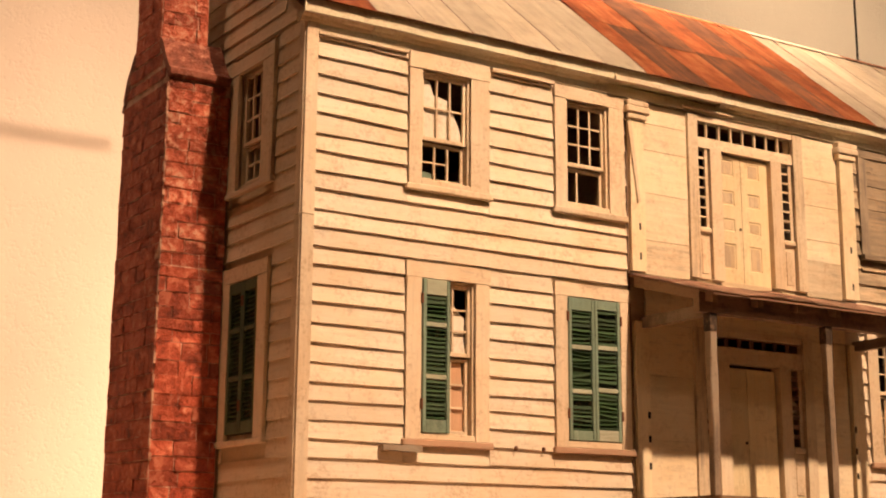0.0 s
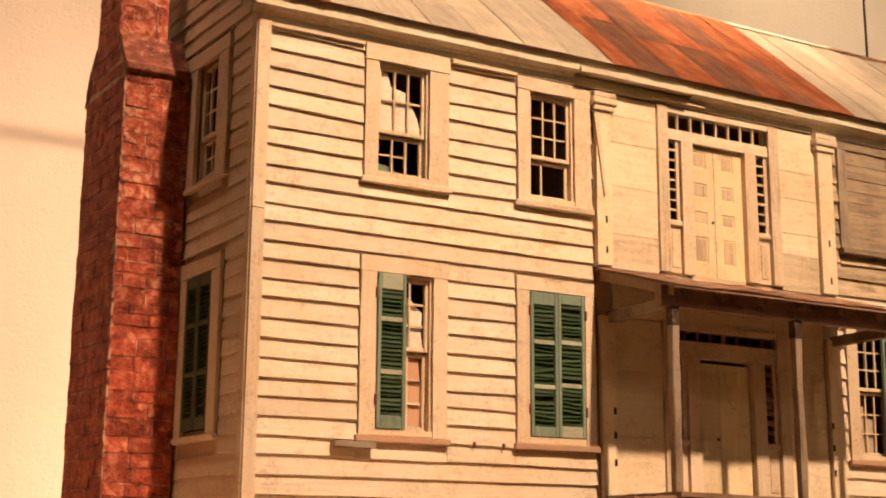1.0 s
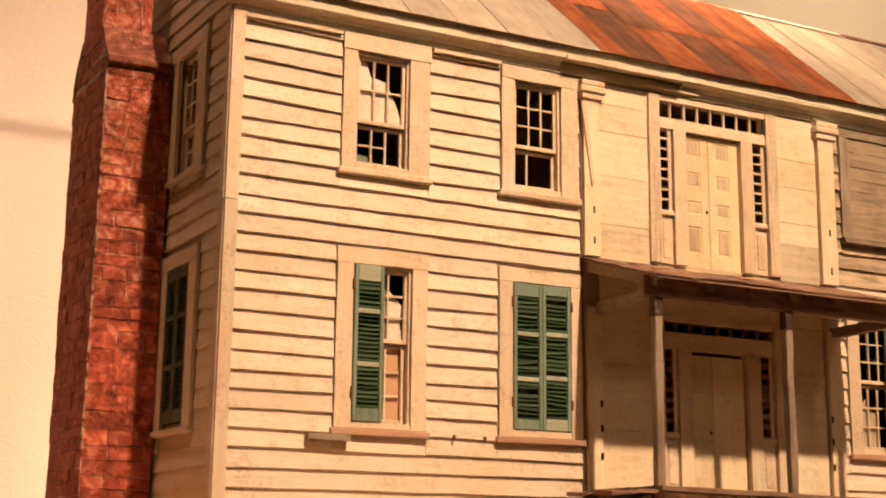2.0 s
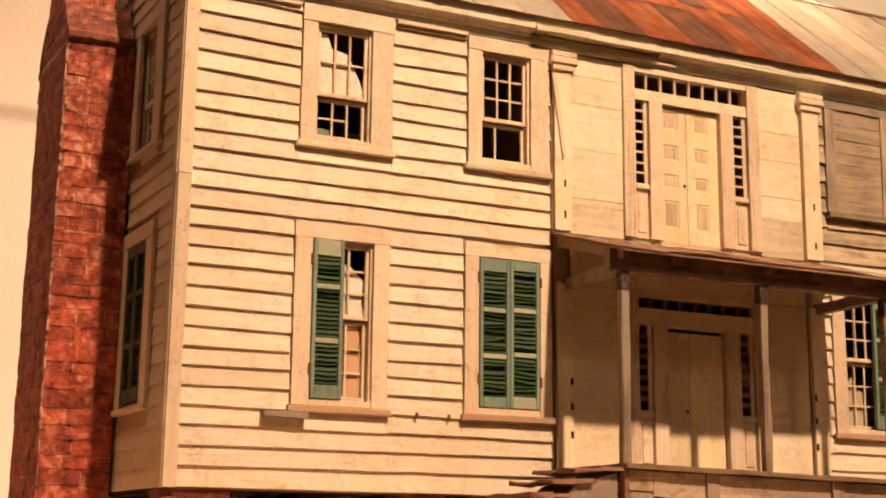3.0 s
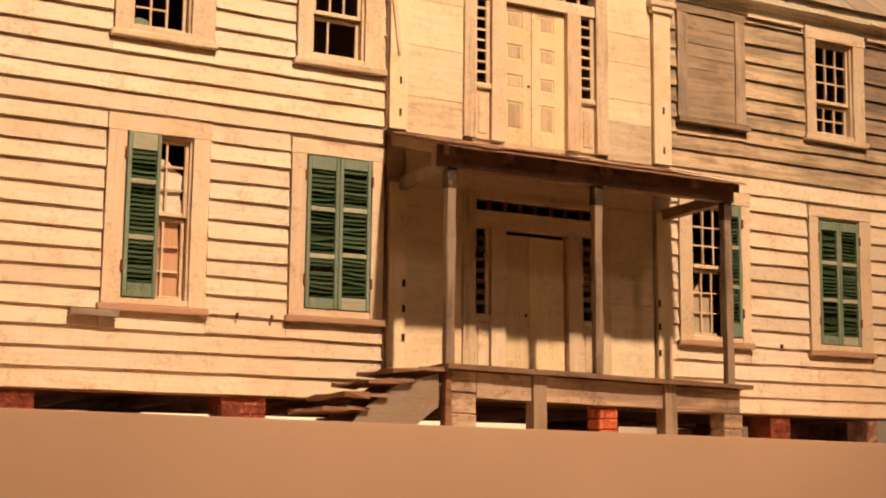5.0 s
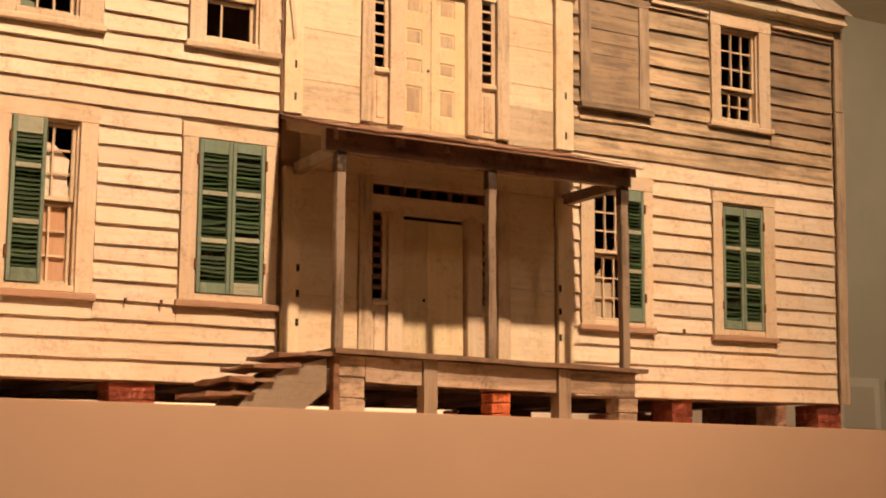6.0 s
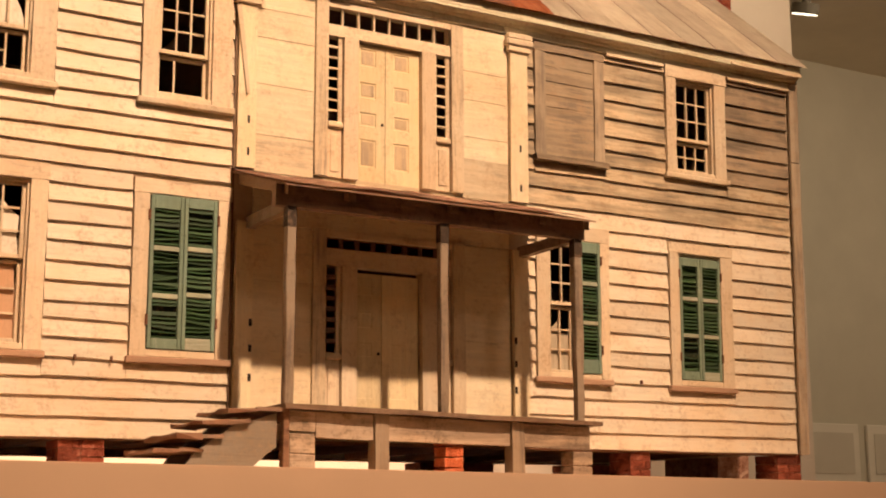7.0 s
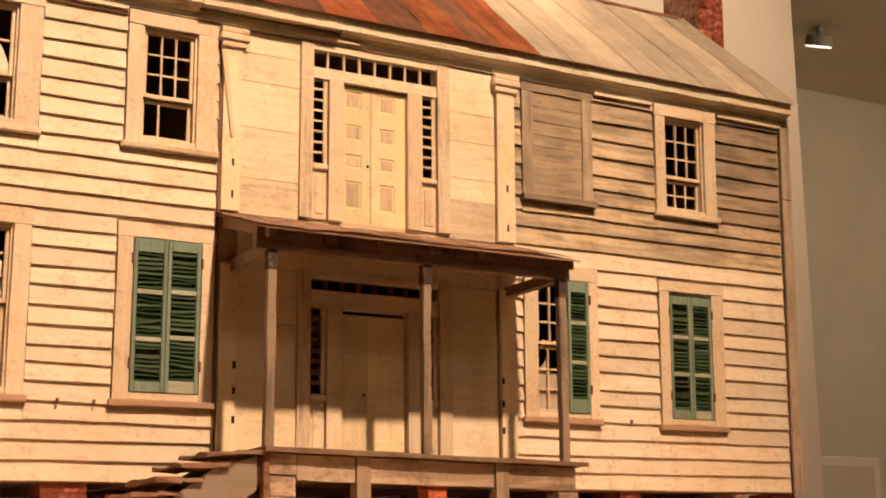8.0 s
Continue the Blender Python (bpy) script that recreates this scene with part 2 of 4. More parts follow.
b.inputs["Emission Color"].default_value = (1.0, 0.86, 0.62, 1)
b.inputs["Emission Strength"].default_value = 3.0
glow = m

# ---- building helpers ----
ORIGIN = {}


def W(x, y, z):
    """The old house has racked a little: its far end leans and its near gable stands out of square."""
    k = min(max((x - 7.0) / 6.0, 0.0), 1.2)
    s = min(max(-x / 1.4, 0.0), 1.0)
    return Vector(((x + 0.027 * k * (z - 5.6) - 0.07 * s * max(y, 0.0)) * U, y * U, z * U))


def P(x, y, z):
    return Vector((x, y, z)) * U


def part(name, bm, mat, parent=None, label="", smooth=False):
    """One mesh object, its origin at its middle, under a thing or a part."""
    lo = Vector([min(v.co[i] for v in bm.verts) for i in range(3)])
    hi = Vector([max(v.co[i] for v in bm.verts) for i in range(3)])
    mid = (lo + hi) / 2
    for v in bm.verts:
        v.co -= mid
    bmesh.ops.recalc_face_normals(bm, faces=bm.faces)
    me = bpy.data.meshes.new(name)
    bm.to_mesh(me)
    bm.free()
    if smooth:
        for p in me.polygons:
            p.use_smooth = True
    me.materials.append(mat)
    return placed(name, me, mid, parent, label)


def placed(name, me, at, parent=None, label="", turn=None):
    ob = new(name, me)
    if parent:
        ob.parent = parent
        ob.location = at - ORIGIN[parent.name]
    else:
        ob.location = at
    if turn:
        ob.rotation_euler = turn
    ORIGIN[ob.name] = Vector(at)
    if label:
        tagged(ob, label)
    return ob


def base(name, at):
    ob = new(name)
    ob.empty_display_size = 0.02
    ob.location = at
    ORIGIN[ob.name] = Vector(at)
    return ob


def box(bm, x0, x1, y0, y1, z0, z1, f=W, jit=0.0, n=1, axis=0):
    """A box, cut n times along an axis so that its edges can waver."""
    rings = []
    for i in range(n + 1):
        u = i / n
        a, c = [x0, y0, z0], [x1, y1, z1]
        a[axis] = c[axis] = a[axis] + (c[axis] - a[axis]) * u
        o1, o2 = [k for k in range(3) if k != axis]
        ring = []
        for p, q in ((0, 0), (1, 0), (1, 1), (0, 1)):
            w = list(a)
            w[o1] = (a, c)[p][o1]
            w[o2] = (a, c)[q][o2]
            co = f(*w)
            if jit:
                co += Vector([random.uniform(-jit, jit) * U for _ in range(3)])
            ring.append(bm.verts.new(co))
        rings.append(ring)
    for r, s in zip(rings, rings[1:]):
        for k in range(4):
            bm.faces.new((r[k], r[(k + 1) % 4], s[(k + 1) % 4], s[k]))
    bm.faces.new(rings[0][::-1])
    bm.faces.new(rings[-1])


def block(name, mat, parent, x0, x1, y0, y1, z0, z1, label="", bev=0.012, f=W, jit=0.0, n=1, axis=0):
    bm = bmesh.new()
    box(bm, x0, x1, y0, y1, z0, z1, f, jit, n, axis)
    if bev:
        bmesh.ops.bevel(bm, geom=bm.edges[:], offset=bev * U, segments=1, affect="EDGES")
    return part(name, bm, mat, parent, label)


def prism(bm, pts, a0, a1, axis="y", f=W):
    """A polygon pushed along an axis. pts: (x, z) for y, (y, z) for x."""
    def at(p, a):
        return f(p[0], a, p[1]) if axis == "y" else f(a, p[0], p[1])
    A = [bm.verts.new(at(p, a0)) for p in pts]
    B = [bm.verts.new(at(p, a1)) for p in pts]
    bm.faces.new(A)
    bm.faces.new(B[::-1])
    for i in range(len(pts)):
        j = (i + 1) % len(pts)
        bm.faces.new((A[i], B[i], B[j], A[j]))


def pierced(bm, u0, u1, z0, z1, holes, put):
    """A wall slab in cells, with holes left open. put(u0, u1, z0, z1) adds one cell."""
    us = sorted({u0, u1, *[h[0] for h in holes], *[h[1] for h in holes]})
    for a, c in zip(us, us[1:]):
        if c - a < 1e-6:
            continue
        mid = (a + c) / 2
        cuts = sorted([(h[2], h[3]) for h in holes if h[0] < mid < h[1]])
        z = z0
        for lo, hi in cuts:
            if lo > z:
                put(a, c, z, lo)
            z = max(z, hi)
        if z < z1:
            put(a, c, z, z1)


# ---- gallery room (the setting) ----
def setting(name, mat, x0, x1, y0, y1, z0, z1, label, cat):
    ob = block(name, mat, None, x0, x1, y0, y1, z0, z1, bev=0, f=P)
    return tagged(ob, label, cat, kind="structure")


setting("floor", floor_paint, -62, 162, -62, 101, -14, -13.5, "brown gallery floor below the display", "floor")
setting("ceiling", ceiling_paint, -62, 162, -62, 101, 46.2, 47.2, "dim beige gallery ceiling with spotlights", "ceiling")
setting("wall_back", wall_paint, -60, 27.3, 14.0, 15.5, -13.5, 46.2, "cream painted partition wall behind the model", "wall")
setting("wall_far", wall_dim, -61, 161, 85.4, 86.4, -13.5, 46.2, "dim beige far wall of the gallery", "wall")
setting("wall_left", wall_paint, -61, -60, -60, 85.4, -13.5, 46.2, "cream gallery side wall", "wall")
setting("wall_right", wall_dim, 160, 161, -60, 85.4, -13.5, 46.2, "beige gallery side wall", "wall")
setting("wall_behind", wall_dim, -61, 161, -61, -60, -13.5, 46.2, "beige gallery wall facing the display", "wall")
seam = block("trim", iron_and_gap, None, 24.02, 24.08, 13.96, 13.997, -13.5, 46.2, bev=0, f=P)
tagged(seam, "thin dark joint between two wall panels", "trim", kind="structure")


def plinth_top(x):
    return -0.512 - 0.0105 * x


bm = bmesh.new()
prism(bm, [(-7, plinth_top(-7)), (19, plinth_top(19)), (19, -13.5), (-7, -13.5)], -3.3, 9.2, "y", P)
bmesh.ops.bevel(bm, geom=[e for e in bm.edges], offset=0.014 * U, segments=2, affect="EDGES")
plinth = part("display_plinth", bm, plinth_paint, None)
tagged(plinth, "tan painted display plinth under the model house", "plinth")

# ---- the model house ----
house = base("model_house", P(6, 2.5, -0.5))
tagged(house, "weathered two-storey model house, cream clapboards and rusted tin roof", "model house")

XL, XR = -1.44, 13.29
LEFT_LAPS = (-0.11, 0.12, 0.355, 0.58, 0.805, 1.035, 1.26, 1.475, 1.70, 1.935, 2.18, 2.42, 2.65, 2.88, 3.105, 3.335, 3.57, 3.81, 4.035, 4.28, 4.515, 4.755, 5.0, 5.245, 5.49, 5.72)
RIGHT_LAPS = (-0.11, 0.13, 0.37, 0.61, 0.85, 1.09, 1.325, 1.58, 1.82, 2.065, 2.295, 2.545, 2.825, 3.08, 3.35, 3.62, 3.845, 4.06, 4.30, 4.535, 4.81, 5.085, 5.37, 5.69)

# Openings: casing x0, x1, z0 (sill top), z1 (casing top) and opening x0, x1, z0, z1.
WIN = {
    "uw1": (0.03, 1.25, 4.06, 5.83, 0.22, 0.955, 4.14, 5.60),
    "uw2": (2.29, 3.48, 4.06, 5.78, 2.49, 3.21, 4.14, 5.60),
    "lw1": (0.02, 1.25, 0.86, 3.065, 0.24, 1.035, 0.94, 2.86),
    "lw2": (2.26, 3.515, 0.86, 3.03, 2.46, 3.34, 0.95, 2.85),
    "lw3": (8.11, 9.41, 0.88, 3.08, 8.34, 9.24, 0.95, 2.86),
    "lw4": (10.54, 11.80, 0.85, 3.02, 10.73, 11.56, 0.94, 2.86),
    "uw4": (10.55, 11.76, 4.10, 5.83, 10.75, 11.52, 4.17, 5.63),
    "bw": (8.13, 9.37, 4.08, 5.77, 8.31, 9.19, 4.14, 5.64),
}
HOLES = [WIN[k][4:] for k in ("uw1", "uw2", "lw1", "lw2", "lw3", "lw4", "uw4")]
HOLES += [(4.82, 6.72, 3.36, 5.72), (4.82, 6.70, 0.30, 2.56)]

# wall cores
bm = bmesh.new()
pierced(bm, XL + 0.06, XR - 0.06, -0.08, 6.0, HOLES, lambda a, c, p, q: box(bm, a, c, 0.082, 0.20, p, q))
wall_front = part("wall_front", bm, inside_wall, house, "cream clapboard front wall")
SIDE_HOLES = [(1.12, 1.80, 4.2, 5.72), (1.06, 1.84, 0.93, 2.88)]
bm = bmesh.new()
pierced(bm, 0.21, 5.10, -0.08, 6.0, SIDE_HOLES, lambda a, c, p, q: box(bm, XL + 0.082, XL + 0.2, a, c, p, q))
prism(bm, [(0.0, 6.0), (5.3, 6.0), (2.65, 8.20)], XL + 0.055, XL + 0.2, "x")
wall_side = part("wall_gable", bm, inside_wall, house, "cream clapboard gable wall beside the chimney")
bm = bmesh.new()
box(bm, XR - 0.2, XR - 0.05, 0.21, 5.10, -0.08, 6.0)
prism(bm, [(0.0, 6.0), (5.3, 6.0), (2.65, 8.20)], XR - 0.2, XR - 0.05, "x")
part("wall_gable", bm, cream_side_shaded, house)
block("wall_rear", cream_h, house, XL + 0.06, XR - 0.06, 5.105, 5.26, -0.08, 6.0, bev=0)
for x in (3.62, 7.82):
    block("partition", inside_wall, house, x, x + 0.12, 0.21, 5.10, 0.2, 5.9, bev=0)
block("floor_deck", inside_wood, house, XL + 0.21, XR - 0.21, 0.205, 5.10, 0.02, 0.19, bev=0)
block("floor_deck", inside_wood, house, XL + 0.21, XR - 0.21, 0.205, 5.10, 3.16, 3.30, bev=0)
block("attic_deck", inside_wood, house, XL + 0.21, XR - 0.21, 0.205, 5.10, 5.88, 5.99, bev=0)
block("sill_beam", brown_y, house, XL + 0.1, XR - 0.1, 0.07, 0.30, -0.13, -0.085, bev=0)
block("sill_beam", brown_y, house, XL + 0.1, XR - 0.1, 5.0, 5.25, -0.115, -0.085, bev=0)
for x in range(12):
    block("floor_joist", brown_y, house, XL + 0.6 + x * 1.2, XL + 0.7 + x * 1.2, 0.31, 4.99, -0.10, 0.01, bev=0)


# ---- clapboards: each board a wedge with a wavering lower edge ----
def lap(bm, a, c, z0, z1, put, thick=0.056):
    """A lap board from a to c. put(u, depth, z) gives its place; depth 0 is the wall's core."""
    n = max(2, int((c - a) / 0.45))
    rows = []
    dz0, dz1 = random.uniform(-0.012, 0.012), random.uniform(-0.012, 0.012)
    for i in range(n + 1):
        u = a + (c - a) * i / n
        w = dz0 + (dz1 - dz0) * i / n + random.uniform(-0.005, 0.005)
        t = thick + random.uniform(-0.005, 0.006)
        rows.append([bm.verts.new(put(u, d, z)) for d, z in ((0.0, z0 + w), (t, z0 + w), (t - 0.003, z0 + w + 0.012), (0.012, z1 + 0.012), (0.0, z1 + 0.012))])
    for r, s in zip(rows, rows[1:]):
        for k in range(5):
            bm.faces.new((r[k], r[(k + 1) % 5], s[(k + 1) % 5], s[k]))
    bm.faces.new(rows[0][::-1])
    bm.faces.new(rows[-1])


def spans(a, c, z0, z1, blocks):
    """The free stretches of a board between casings."""
    out, u = [], a
    for p, q, lo, hi in sorted(blocks):
        if lo < z1 - 0.03 and hi > z0 + 0.03:
            if p - u > 0.03:
                out.append((u, p))
            u = max(u, q)
    if c - u > 0.03:
        out.append((u, c))
    return out


CASED = {k: (w[0], w[1], w[2] - 0.09, w[3]) for k, w in WIN.items()}
front_put = lambda u, d, z: W(u, 0.074 - d, z + 0.022 * min(max(-u / 1.2, 0.0), 1.0) * min(max(z - 4.0, 0.0), 1.0))
for laps, a, c, keys in ((LEFT_LAPS, XL + 0.175, 3.52, ("uw1", "uw2", "lw1", "lw2")), (RIGHT_LAPS, 7.985, XR - 0.20, ("bw", "uw4", "lw3", "lw4"))):
    for z0, z1 in zip(laps, laps[1:] + (5.95,)):
        for p, q in spans(a, c, z0, min(z1, 5.80), [CASED[k] for k in keys]):
            tall = z1 if z1 < 5.9 else 5.80
            bm = bmesh.new()
            lap(bm, p + random.uniform(0, 0.006), q - random.uniform(0.002, 0.012), z0, tall, front_put)
            mat = cream_h
            if a > 5 and 3.30 < z0 < 5.75:
                mat = worn_h if p > 11.5 and z0 > 4.0 else half_worn_h
            part("clapboard", bm, mat, wall_front)
        # the strips of board that run on below the sills
        for k in keys:
            lo = CASED[k][2]
            if z0 + 0.02 < lo < z1 - 0.03:
                bm = bmesh.new()
                lap(bm, max(a, CASED[k][0]) - 0.004, min(c, CASED[k][1]) + 0.004, z0, lo, front_put)
                part("clapboard", bm, half_worn_h if k in ("bw", "uw4") else cream_h, wall_front)
side_put = lambda u, d, z: W(XL + 0.074 - d, u, z)
SIDE_CASED = [(0.79, 2.04, 4.06, 5.92), (0.79, 2.04, 0.80, 3.10)]
for k in range(36):
    z0 = -0.11 + k * 0.236
    z1 = z0 + 0.236
    y0 = max(0.17, (z1 - 6.0) / 0.83 + 0.02)
    y1 = min(5.25, 5.3 - (z1 - 6.0) / 0.83)
    if y1 - y0 > 0.3:
        for p, q in spans(y0, y1, z0, z1, SIDE_CASED):
            bm = bmesh.new()
            lap(bm, p, q - 0.004, z0, z1, side_put, 0.036)
            part("clapboard", bm, cream_side_shaded, wall_side)

# corner boards
for x, s in ((XL, 1), (XR, -1)):
    for z0, z1 in ((-0.12, 3.46), (3.47, 5.93)) if s == 1 else ((-0.12, 4.56), (4.575, 5.95)):
        bm = bmesh.new()
        a, c = sorted((x + (0.012 if s == 1 else 0.015), x + 0.17 * s))
        box(bm, a, c, -0.012, 0.03, z0, z1, jit=0.004, n=5, axis=2)
        a, c = sorted((x + (0.0 if s == 1 else 0.016), x + 0.04 * s))
        box(bm, a, c, 0.031, 0.165, z0, z1, jit=0.003, n=5, axis=2)
        part("corner_board", bm, cream_v if s == 1 else worn_v, house, "vertical corner board, its paint worn")

# ---- windows ----
def sash(win, x0, x1, z0, z1, y, cols, rows, skip=(), mat=cream_v, rail=0.055, f=W):
    """A sash of stiles, rails and thin glazing bars; skip names bars that are lost."""
    block("stile", mat, win, x0, x0 + 0.045, y, y + 0.05, z0, z1, bev=0.006, f=f)
    block("stile", mat, win, x1 - 0.045, x1, y, y + 0.05, z0, z1, bev=0.006, f=f)
    block("rail", mat, win, x0 + 0.046, x1 - 0.046, y, y + 0.05, z0, z0 + rail, bev=0.006, f=f)
    block("rail", mat, win, x0 + 0.046, x1 - 0.046, y, y + 0.05, z1 - 0.045, z1, bev=0.006, f=f)
    a, c, p, q = x0 + 0.046, x1 - 0.046, z0 + rail, z1 - 0.045
    for i in range(1, cols):
        if ("v", i) not in skip:
            x = a + (c - a) * i / cols
            block("glazing_bar", mat, win, x - 0.012, x + 0.012, y + 0.005, y + 0.04, p, q, bev=0, f=f, jit=0.003, n=3, axis=2)
    for j in range(1, rows):
        z = p + (q - p) * j / rows
        for i in range(cols):
            if ("h", j, i) not in skip:
                u, v = a + (c - a) * i / cols + 0.013, a + (c - a) * (i + 1) / cols - 0.013
                block("glazing_bar", mat, win, u, v, y + 0.008, y + 0.037, z - 0.011, z + 0.011, bev=0, f=f, jit=0.003)


def casing(key, v=cream_v, h=cream_trim_h, sill=sill_paint, label="cream window casing with a projecting sill"):
    c0, c1, z0, z1, o0, o1, p, q = WIN[key]
    bm = bmesh.new()
    box(bm, c0, c1, -0.006, 0.05, q + 0.005, z1, jit=0.006, n=3)
    win = part("window", bm, h, house, label)
    block("casing", v, win, c0 + 0.01, o0, 0.0, 0.05, z0 + 0.001, q + 0.004, jit=0.005, n=4, axis=2, bev=0)
    block("casing", v, win, o1, c1 - 0.01, 0.0, 0.05, z0 + 0.001, q + 0.004, jit=0.005, n=4, axis=2, bev=0)
    block("casing", h, win, o0 + 0.002, o1 - 0.002, 0.004, 0.05, z0 + 0.001, p - 0.002, bev=0.006)
    block("sill", sill, win, c0 - 0.04, c1 + 0.03, -0.038, 0.045, z0 - 0.085, z0 - 0.001, jit=0.006, n=4)
    for a, c in ((o0 + 0.001, o0 + 0.03), (o1 - 0.03, o1 - 0.001)):
        block("jamb", v, win, a, c, 0.052, 0.20, p, q, bev=0)
    block("jamb", h, win, o0 + 0.031, o1 - 0.031, 0.052, 0.20, q - 0.03, q - 0.001, bev=0)
    return win


def front_sashes(win, key, meet, up, low, skip_up=(), skip_low=()):
    o0, o1, p, q = WIN[key][4:]
    sash(win, o0 + 0.032, o1 - 0.032, meet, q - 0.032, 0.09, *up, skip=skip_up)
    sash(win, o0 + 0.032, o1 - 0.032, p + 0.004, meet - 0.01, 0.145, *low, skip=skip_low)


WINDOWS = {key: casing(key, sill=cream_trim_h if key[0] == "u" else sill_paint) for key in ("uw1", "uw2", "uw4", "lw1", "lw2", "lw3", "lw4")}
front_sashes(WINDOWS["uw1"], "uw1", 4.68, (3, 2), (3, 2), (), (("h", 1, 2),))
front_sashes(WINDOWS["uw2"], "uw2", 4.68, (3, 3), (3, 2), (), (("v", 2), ("h", 1, 0), ("h", 1, 1), ("h", 1, 2)))
front_sashes(WINDOWS["uw4"], "uw4", 4.66, (3, 3), (3, 2))
for key, cols in (("lw1", 3), ("lw2", 3), ("lw3", 4), ("lw4", 3)):
    front_sashes(WINDOWS[key], key, 1.92, (cols, 3), (cols, 3))

# boarded-up window
c0, c1, z0, z1, o0, o1, p, q = WIN["bw"]
bm = bmesh.new()
box(bm, c0 - 0.03, c1 + 0.03, -0.07, 0.045, z0 - 0.09, z0 - 0.01, jit=0.006, n=4)
bw = part("boarded_window", bm, worn_h, house, "boarded window framed in bare grey wood")
block("casing", worn_v, bw, c0, o0, 0.0, 0.05, z0 - 0.008, z1 - 0.12, jit=0.005, n=4, axis=2, bev=0)
block("casing", worn_v, bw, o1, c1, 0.0, 0.05, z0 - 0.008, z1 - 0.12, jit=0.005, n=4, axis=2, bev=0)
block("casing", worn_h, bw, c0 - 0.01, c1 + 0.01, -0.004, 0.05, z1 - 0.118, z1, jit=0.005, n=4, bev=0)
edges = (z0, 4.82, 5.0, 5.2, 5.43, z1 - 0.122)
for a, c in zip(edges, edges[1:]):
    block("plank", plank_worn, bw, o0 + 0.003, o1 - 0.003, 0.02, 0.052, a + 0.006, c - 0.004, jit=0.006, n=4, bev=0)

# gable windows
for (y0, y1, p, q), cz0, cz1 in zip(SIDE_HOLES, (4.10, 0.86), (5.92, 3.08)):
    bm = bmesh.new()
    box(bm, XL - 0.006, XL + 0.05, 0.80, 2.03, q + 0.004, cz1, jit=0.005)
    gw = part("window", bm, cream_side_shaded, house, "cream window casing in the gable")
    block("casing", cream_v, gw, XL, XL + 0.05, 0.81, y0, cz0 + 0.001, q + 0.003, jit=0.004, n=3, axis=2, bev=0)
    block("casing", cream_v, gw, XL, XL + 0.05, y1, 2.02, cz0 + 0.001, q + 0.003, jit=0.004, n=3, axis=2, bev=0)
    block("sill", cream_side_shaded, gw, XL - 0.035, XL + 0.045, 0.76, 2.04, cz0 - 0.07, cz0, jit=0.004)
    sf = lambda x, y, z: W(XL + y, x, z)
    if p > 3:
        sash(gw, y0 + 0.01, y1 - 0.01, 4.72, q - 0.01, 0.09, 3, 3, f=sf)
        sash(gw, y0 + 0.01, y1 - 0.01, p + 0.004, 4.71, 0.13, 3, 2, f=sf)


# torn paper blinds behind some sashes
def blind(win, pts, y, mat, label):
    bm = bmesh.new()
    prism(bm, pts, y, y + 0.008)
    part("blind", bm, mat, win, label)


blind(WINDOWS["uw1"], [(0.20, 4.72), (0.93, 4.69), (0.84, 4.95), (0.68, 5.28), (0.46, 5.33), (0.40, 5.50), (0.20, 5.54)], 0.142, inside_curtain, "torn cream paper blind")
blind(WINDOWS["uw1"], [(0.26, 4.18), (0.52, 4.18), (0.50, 4.26), (0.38, 4.30), (0.26, 4.27)], 0.20, green_frame, "scrap of green paper")
blind(WINDOWS["lw1"], [(0.30, 1.96), (0.98, 1.96), (0.93, 2.15), (0.95, 2.42), (0.86, 2.50), (0.76, 2.60), (0.30, 2.64)], 0.148, inside_curtain, "torn cream paper blind")
blind(WINDOWS["lw1"], [(0.30, 0.96), (0.98, 0.96), (0.93, 1.90), (0.30, 1.90)], 0.202, blind_tan, "tan paper blind")
blind(WINDOWS["lw3"], [(8.38, 0.97), (8.82, 0.97), (8.80, 1.50), (8.66, 1.56), (8.60, 1.72), (8.50, 1.60), (8.38, 1.66)], 0.202, blind_grey, "torn grey paper blind")


# ---- louvred shutters ----
slat_mesh = {}


def slat_of(width):
    if width not in slat_mesh:
        bm = bmesh.new()
        n = 4
        rows = []
        for i in range(n + 1):
            x = (i / n - 0.5) * width
            s = 0.003 * math.sin(i * 2.1)
            rows.append([bm.verts.new(P(x, a, c + s)) for a, c in ((-0.020, -0.017), (-0.014, -0.021), (0.020, 0.015), (0.014, 0.019))])
        for r, t in zip(rows, rows[1:]):
            for k in range(4):
                bm.faces.new((r[k], r[(k + 1) % 4], t[(k + 1) % 4], t[k]))
        bm.faces.new(rows[0][::-1])
        bm.faces.new(rows[-1])
        bmesh.ops.recalc_face_normals(bm, faces=bm.faces)
        me = bpy.data.meshes.new("slat")
        bm.to_mesh(me)
        bm.free()
        me.materials.append(green_slat)
        slat_mesh[width] = me
    return slat_mesh[width]


